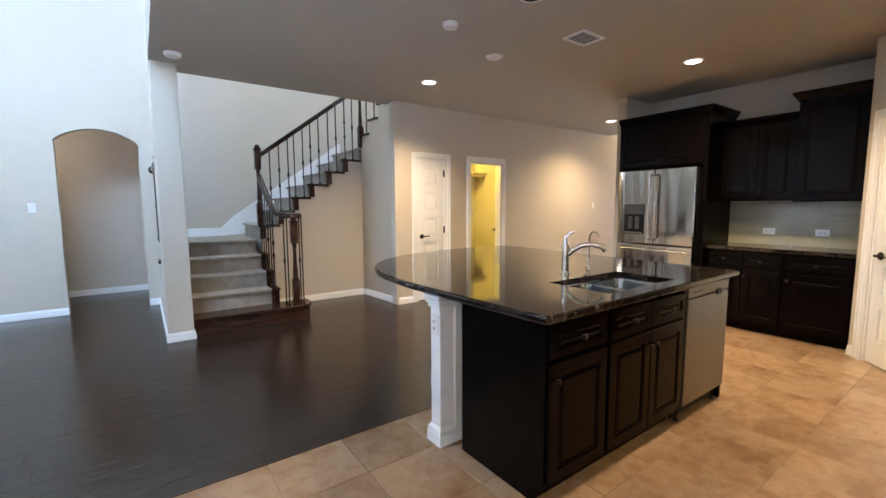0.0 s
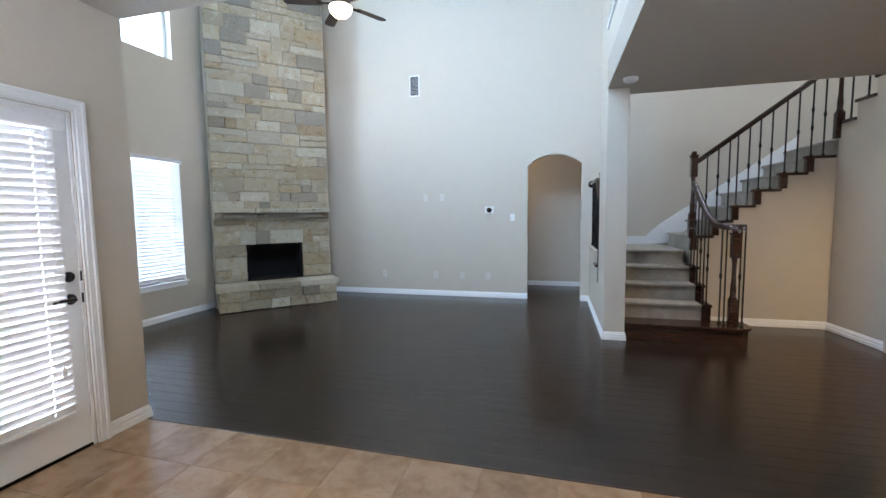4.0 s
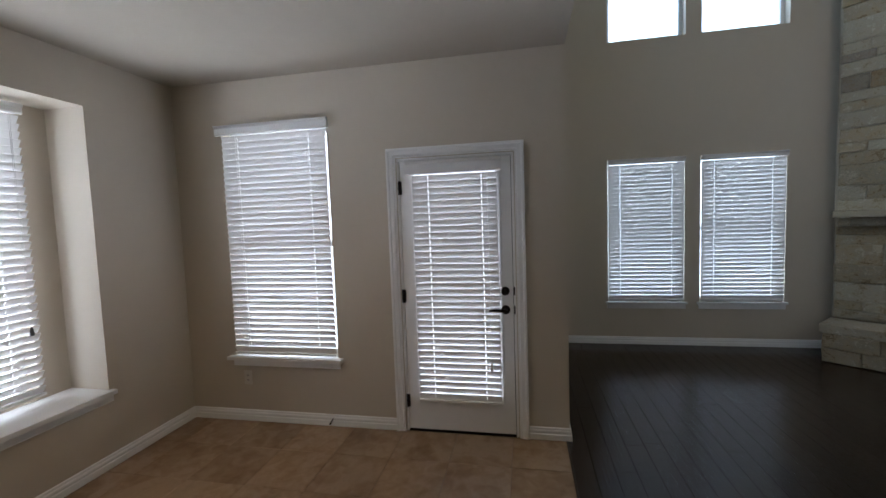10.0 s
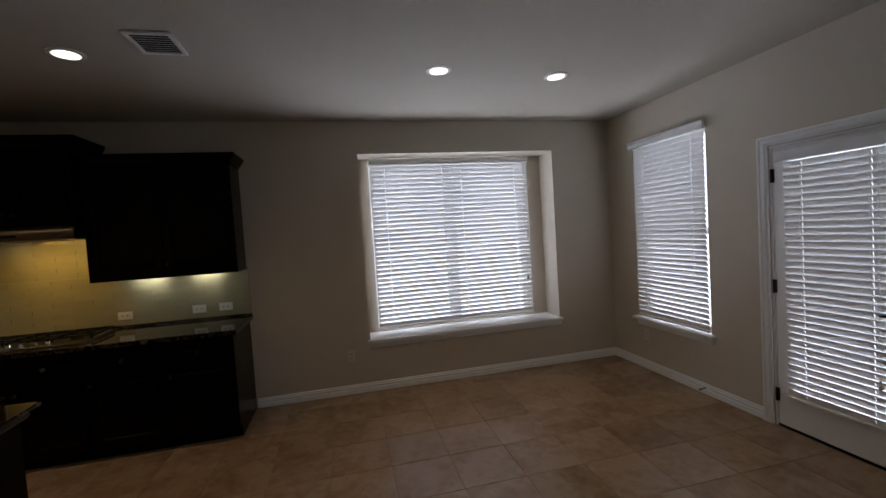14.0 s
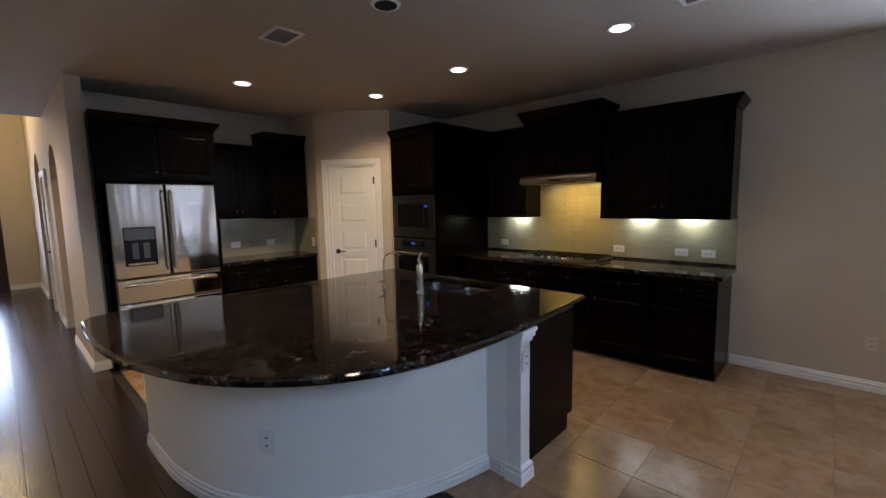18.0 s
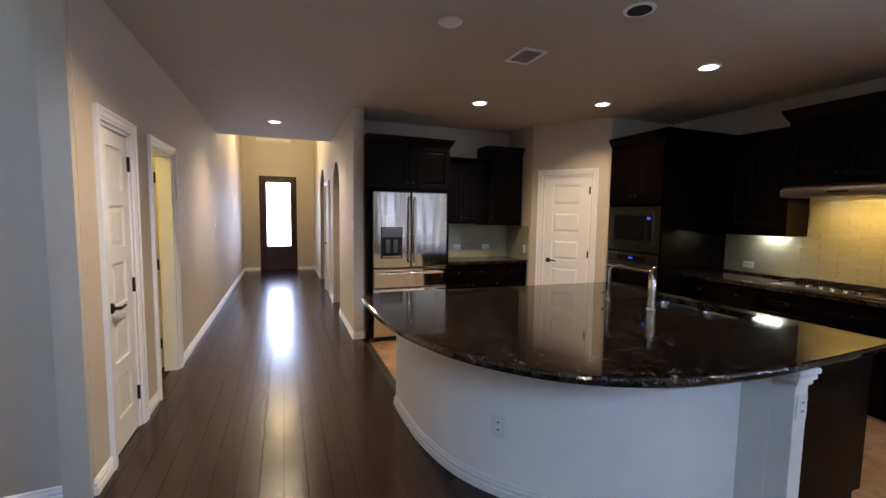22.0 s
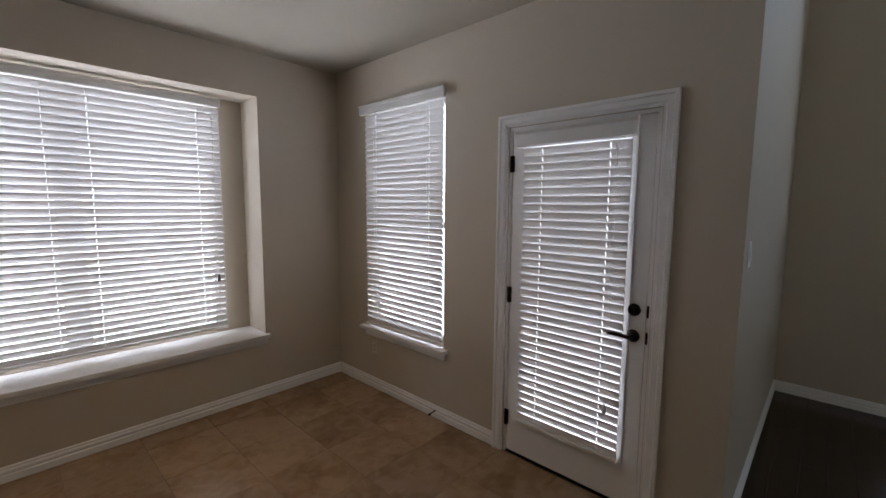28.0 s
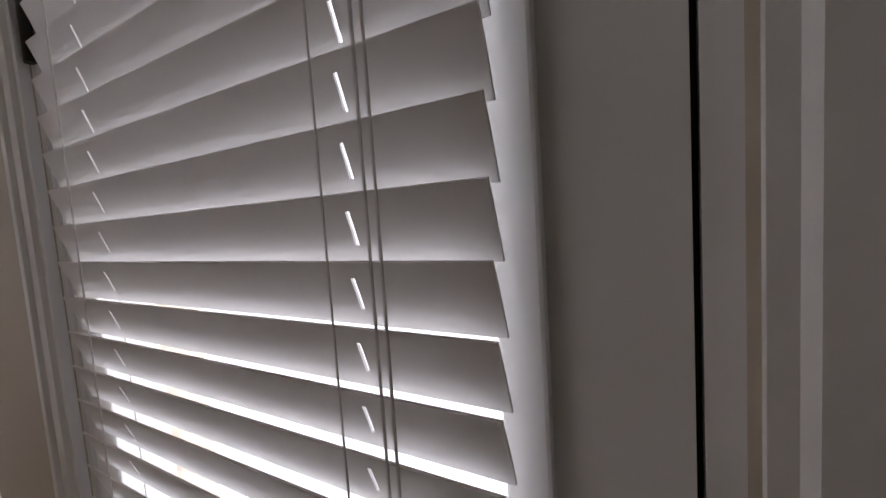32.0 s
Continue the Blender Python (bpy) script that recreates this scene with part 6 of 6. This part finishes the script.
# ---- plates on the walls ----


def plate(m, kind, label, w=0.072, h=0.116, mat=PLASTIC):
    p = placed("light_switch" if kind == "switch" else "wall_outlet", m, label, "switch" if kind == "switch" else "outlet", "wall plates")
    local_box("plate", (-w / 2, w / 2, -0.006, -0.0005, -h / 2, h / 2), mat, p, 0.002)
    if kind == "switch":
        local_box("rocker", (-0.016, 0.016, -0.010, -0.0061, -0.032, 0.032), mat, p, 0.002)
    elif kind == "outlet":
        for z in (-0.02, 0.02) if h > w else (0,):
            for u in ((0,) if h > w else (-0.02, 0.02)):
                s = local_box("socket", (u - 0.016, u + 0.016, -0.009, -0.0061, z - 0.014, z + 0.014), mat, p, 0.003)
                local_box("slots", (u - 0.008, u + 0.008, -0.0095, -0.0091, z - 0.004, z + 0.005), SLOT, s)
    return p


T = Matrix.Translation
for x, w in ((1.608, 0.115), (1.835, 0.115), (2.438, 0.115), (3.92, 0.115)):
    plate(T((x, SY + 0.010, 1.02)) @ pose(0, 0, 0, 0, 0, 180), "outlet", "white outlet on the tile backsplash", w, 0.072)
for y in (2.47, 2.93):
    plate(T((6.40, y, 1.06)) @ pose(0, 0, 0, 0, 0, -90), "outlet", "white outlet on the side backsplash", 0.115, 0.072)
plate(T((0.49, SY, 0.39)) @ pose(0, 0, 0, 0, 0, 180), "outlet", "white wall outlet low on the nook wall", mat=PAINTED)
plate(T((WX, 0.98, 0.365)) @ pose(0, 0, 0, 0, 0, 90), "outlet", "white wall outlet under the nook window", mat=PAINTED)
plate(T((7.88, 6.24, 1.355)), "switch", "white light switch in the hall")
plate(T((7.26, 6.24, 0.344)), "outlet", "white wall outlet low in the hall")
plate(T((5.90, 4.50, 1.378)) @ pose(0, 0, 0, 0, 0, 180), "switch", "white light switch at the kitchen wall end")
plate(T((-2.703, EY, 1.39)) @ pose(0, 0, 0, 0, 0, 180), "switch", "white light switch on the living room side of the nook wall")
plate(T((-0.44, 8.30, 1.365)), "switch", "white light switch beside the arch")
for x in (-2.75, -1.78, -1.30, -0.85):
    plate(T((x, 8.30, 0.37)), "outlet", "white wall outlet low on the living room wall", mat=PAINTED)
for x in (-1.95, -1.65):
    plate(T((x, 8.30, 1.72)), "blank", "white blank plate for a wall television", mat=PAINTED)
plate(T((5.90, 2.105, 1.06)) @ pose(0, 0, 0, 0, 0, 180), "outlet", "white outlet on the pantry return wall", 0.072, 0.116)
# island outlet on the curved wall
plate(T((2.742, 4.206, 0.395)) @ pose(0, 0, 0, 0, 0, 180 + 38), "outlet", "white outlet on the curved island wall", 0.08, 0.125)
plate(T((1.934, 3.145, 0.70)) @ pose(0, 0, 0, 0, 0, -90), "outlet", "white outlet on the island post", 0.07, 0.116)
# round thermostat
th = placed("thermostat", T((-0.827, 8.30, 1.493)), "round dark wall thermostat on a white plate", "thermostat")
bm = bmesh.new()
lathe(bm, [(0.042, 0.001), (0.042, 0.018), (0.036, 0.024), (0.004, 0.025)], 28, (0, 0, 0), Matrix.Rotation(radians(90), 4, "X"))
local_part("dial", bm, DARKGLASS, th, "dark round dial", True)
local_box("back_plate", (-0.075, 0.075, -0.004, -0.0005, -0.058, 0.058), PLASTIC, th, 0.002)
# spring door stop
stop = thing("door_stop", "black spring door stop on the baseboard", "door stop", at=(WX, 1.72, 0.06))
bm = bmesh.new()
tube(bm, [(WX + 0.016, 1.72, 0.06), (WX + 0.085, 1.735, 0.062)], 0.0055, 8)
part("spring", bm, BLACK, stop, "", True)
bm = bmesh.new()
tube(bm, [(WX + 0.085, 1.735, 0.062), (WX + 0.10, 1.738, 0.063)], 0.009, 8)
part("tip", bm, BLACK, stop, "", True)

# ---- front door ----
m = pose(HX, 5.855, 0, 0, 0, -90)
fd = placed("front_door", m, "dark stained wooden front door with a tall frosted light", "door")
w = 0.90
for dims in ((0, 0.05, -0.01, 0.12, 0, 2.45), (w - 0.05, w, -0.01, 0.12, 0, 2.45), (0.05, w - 0.05, -0.01, 0.12, 2.40, 2.45)):
    local_box("frame", dims, FDOOR, fd, 0.004)
bm = bmesh.new()
g0, g1, h0, h1 = 0.155, 0.755, 0.63, 2.30
box(bm, 0.053, g0, 0.03, 0.075, 0.02, 2.397)
box(bm, g1, w - 0.053, 0.03, 0.075, 0.02, 2.397)
box(bm, g0, g1, 0.03, 0.075, 0.02, h0)
box(bm, g0, g1, 0.03, 0.075, h1, 2.397)
local_part("leaf", bm, FDOOR, fd)
front(fd, 0.19, 0.72, 0.16, 0.56, "lower_panel", None, False, FDOOR).location.y = 0.032
g = local_box("pane", (g0, g1, 0.05, 0.056, h0, h1), FROST, fd)
g.visible_shadow = False
bm = bmesh.new()
for q in ((g0 - 0.02, g0 + 0.01, h0 - 0.02, h1 + 0.02), (g1 - 0.01, g1 + 0.02, h0 - 0.02, h1 + 0.02), (g0 + 0.01, g1 - 0.01, h0 - 0.02, h0 + 0.01), (g0 + 0.01, g1 - 0.01, h1 - 0.01, h1 + 0.02)):
    box(bm, q[0], q[1], 0.018, 0.0299, q[2], q[3], 0.003)
local_part("glazing_bead", bm, FDOOR, fd)
# black bars added at the back to stop light outlining the door
for a, b in ((0.045, 0.066), (w - 0.066, w - 0.045)):
    local_box("light_seal", (a, b, 0.078, 0.095, 0.0, 2.40), BLACK, fd)
local_box("light_seal", (0.066, w - 0.066, 0.078, 0.095, 2.38, 2.40), BLACK, fd)
local_box("light_seal", (0.066, w - 0.066, 0.078, 0.095, 0.0, 0.03), BLACK, fd)
lever(fd, 0.805, 0.98, 0.03, -1)
hinges(fd, 0.055, (0.25, 1.2, 2.2), 0.026)
# hall side door beyond the arch
m = pose(9.4, 4.50, 0, 0, 0, 180)
casing(m, 0.76, 2.03)
panel_door(m, 0.76, 2.03, "white five-panel door in the entry hall", False)
# entry ceiling vent
bm = bmesh.new()
box(bm, HX - 0.02, HX - 0.002, 5.08, 5.90, 3.32, 3.40, 0.003)
solid("entry_vent", bm, PLASTIC, "long white vent over the front door", "vent")

# ---- laundry room ----
sh = thing("wire_shelf", "white shelf and rod in the laundry room", "shelf", at=(5.3, 8.0, 2.02))
boxpart("board", (4.51, 6.49, 7.80, 8.199, 2.02, 2.04), TRIM, sh)
bm = bmesh.new()
tube(bm, [(4.505, 7.85, 1.97), (6.495, 7.85, 1.97)], 0.015, 10)
part("rod", bm, CHROME, sh, "", True)
wb = placed("washer_box", T((6.2, 8.20, 0.75)), "white washer valve box in the wall", "valve box")
local_box("frame", (-0.13, 0.13, -0.008, -0.0005, -0.11, 0.11), PLASTIC, wb, 0.003)
for u in (-0.06, 0.0, 0.06):
    local_box("valve", (u - 0.012, u + 0.012, -0.03, -0.0085, -0.04, 0.02), BRONZE, wb, 0.003)

# ---- tiles and planks ----
rt = random.Random(3)
PT = 0.41
X0, Y0 = 0.27, 3.13
tiles = {}


def tile_at(a, b, c, e, parent):
    key = (round(b - a, 3), round(e - c, 3))
    if key not in tiles:
        bm = bmesh.new()
        x, y = b - a, e - c
        t = 0.003
        lo = [bm.verts.new(p) for p in ((0.0014, 0.0014, -0.006), (x - 0.0014, 0.0014, -0.006), (x - 0.0014, y - 0.0014, -0.006), (0.0014, y - 0.0014, -0.006))]
        md = [bm.verts.new(p) for p in ((0.0014, 0.0014, -0.0015), (x - 0.0014, 0.0014, -0.0015), (x - 0.0014, y - 0.0014, -0.0015), (0.0014, y - 0.0014, -0.0015))]
        hi_ = [bm.verts.new(p) for p in ((t, t, 0), (x - t, t, 0), (x - t, y - t, 0), (t, y - t, 0))]
        for p, q in ((lo, md), (md, hi_)):
            for k in range(4):
                bm.faces.new((p[k - 1], p[k], q[k], q[k - 1]))
        bm.faces.new(hi_)
        bmesh.ops.recalc_face_normals(bm, faces=bm.faces)
        tiles[key] = mesh_of("tile", bm, TILE)
    piece("tile", tiles[key], parent, (a, c, 0))


TF = thing("floor_tiles", "beige travertine floor tiles with narrow joints", "floor", kind="structure")
i0 = math.floor((WX - X0) / PT)
for i in range(i0, 16):
    for j in range(-7, 4):
        a, b = X0 + i * PT, X0 + (i + 1) * PT
        c, e = Y0 + j * PT, Y0 + (j + 1) * PT
        a, c = max(a, WX), max(c, SY)
        b = min(b, 6.40)
        lim = 3.505 if b < 3.9 else 4.335
        e = min(e, lim)
        if b - a > 0.02 and e - c > 0.02:
            tile_at(a, b, c, e, TF)

PW = 0.127
pm = {}


def plank_mesh(length, width):
    key = (length, round(width, 3))
    if key not in pm:
        bm = bmesh.new()
        y = width
        b_ = 0.0013
        ring = [[bm.verts.new(p) for p in ((e, o, z), (length - e, o, z), (length - e, y - o, z), (e, y - o, z))] for o, e, z in ((0.0006, 0.0003, -0.012), (0.0006, 0.0003, -b_), (b_ * 1.3, 0.0012, 0.0))]
        for p, q in zip(ring, ring[1:]):
            for k in range(4):
                bm.faces.new((p[k - 1], p[k], q[k], q[k - 1]))
        bm.faces.new(ring[-1])
        bmesh.ops.recalc_face_normals(bm, faces=bm.faces)
        pm[key] = mesh_of("plank", bm, PLANK)
    return pm[key]


PF = thing("floor_planks", "dark hand-scraped hardwood planks with bevelled edges", "floor", kind="structure")
far = []
y = 3.517
row = 0
count = 0
while y < 9.7:
    wdt = PW
    spans = []
    if y < 4.38:
        spans = [(LW, 2.25 + max(0, (y - 3.5)) * 0.9)] if y < 4.37 else [(LW, HX + 0.1)]
    elif y < 4.53:
        spans = [(LW, HX + 0.1)]
    elif y < 6.24:
        spans = [(LW, HX + 0.1)]
    elif y < 8.3:
        spans = [(LW, 3.48)]
    else:
        spans = [(-1.3, 1.3)]
    for s0, s1 in spans:
        x = s0 - rt.uniform(0, 1.0)
        while x < s1:
            ln = rt.choice((0.6, 0.9, 1.2, 1.5))
            a, b = max(x, s0), min(x + ln, s1)
            if b - a > 0.02:
                near = -3.0 < (a + b) / 2 < 8.5 and y < 6.3 and count < 300
                if near:
                    piece("plank", plank_mesh(round(b - a, 2), wdt), PF, (a, y, 0))
                    count += 1
                else:
                    far.append((a, b, y, wdt))
            x += ln
    y += PW
    row += 1
verts, faces = [], []
for a, b, y, wd in far:
    n = len(verts)
    for o, z in ((0.0005, -0.012), (0.0005, -0.0013), (0.0019, 0.0)):
        verts += [(a + o, y + o, z), (b - o, y + o, z), (b - o, y + wd - o, z), (a + o, y + wd - o, z)]
    for r in (0, 4):
        for k in range(4):
            faces.append((n + r + k, n + r + (k + 1) % 4, n + r + 4 + (k + 1) % 4, n + r + 4 + k))
    faces.append((n + 8, n + 9, n + 10, n + 11))
me = bpy.data.meshes.new("planks")
me.from_pydata(verts, [], faces)
me.materials.append(PLANK)
pl = new("planks", me)
pl.parent = PF
tagged(pl, "dark hardwood planks further off", kind="stuff")
bm = bmesh.new()
box(bm, WX, 2.2, 3.504, 3.518, -0.006, 0.004, 0.002)
solid("floor_transition", bm, STAIN, "dark strip between tile and wood floor", "trim", kind="structure")
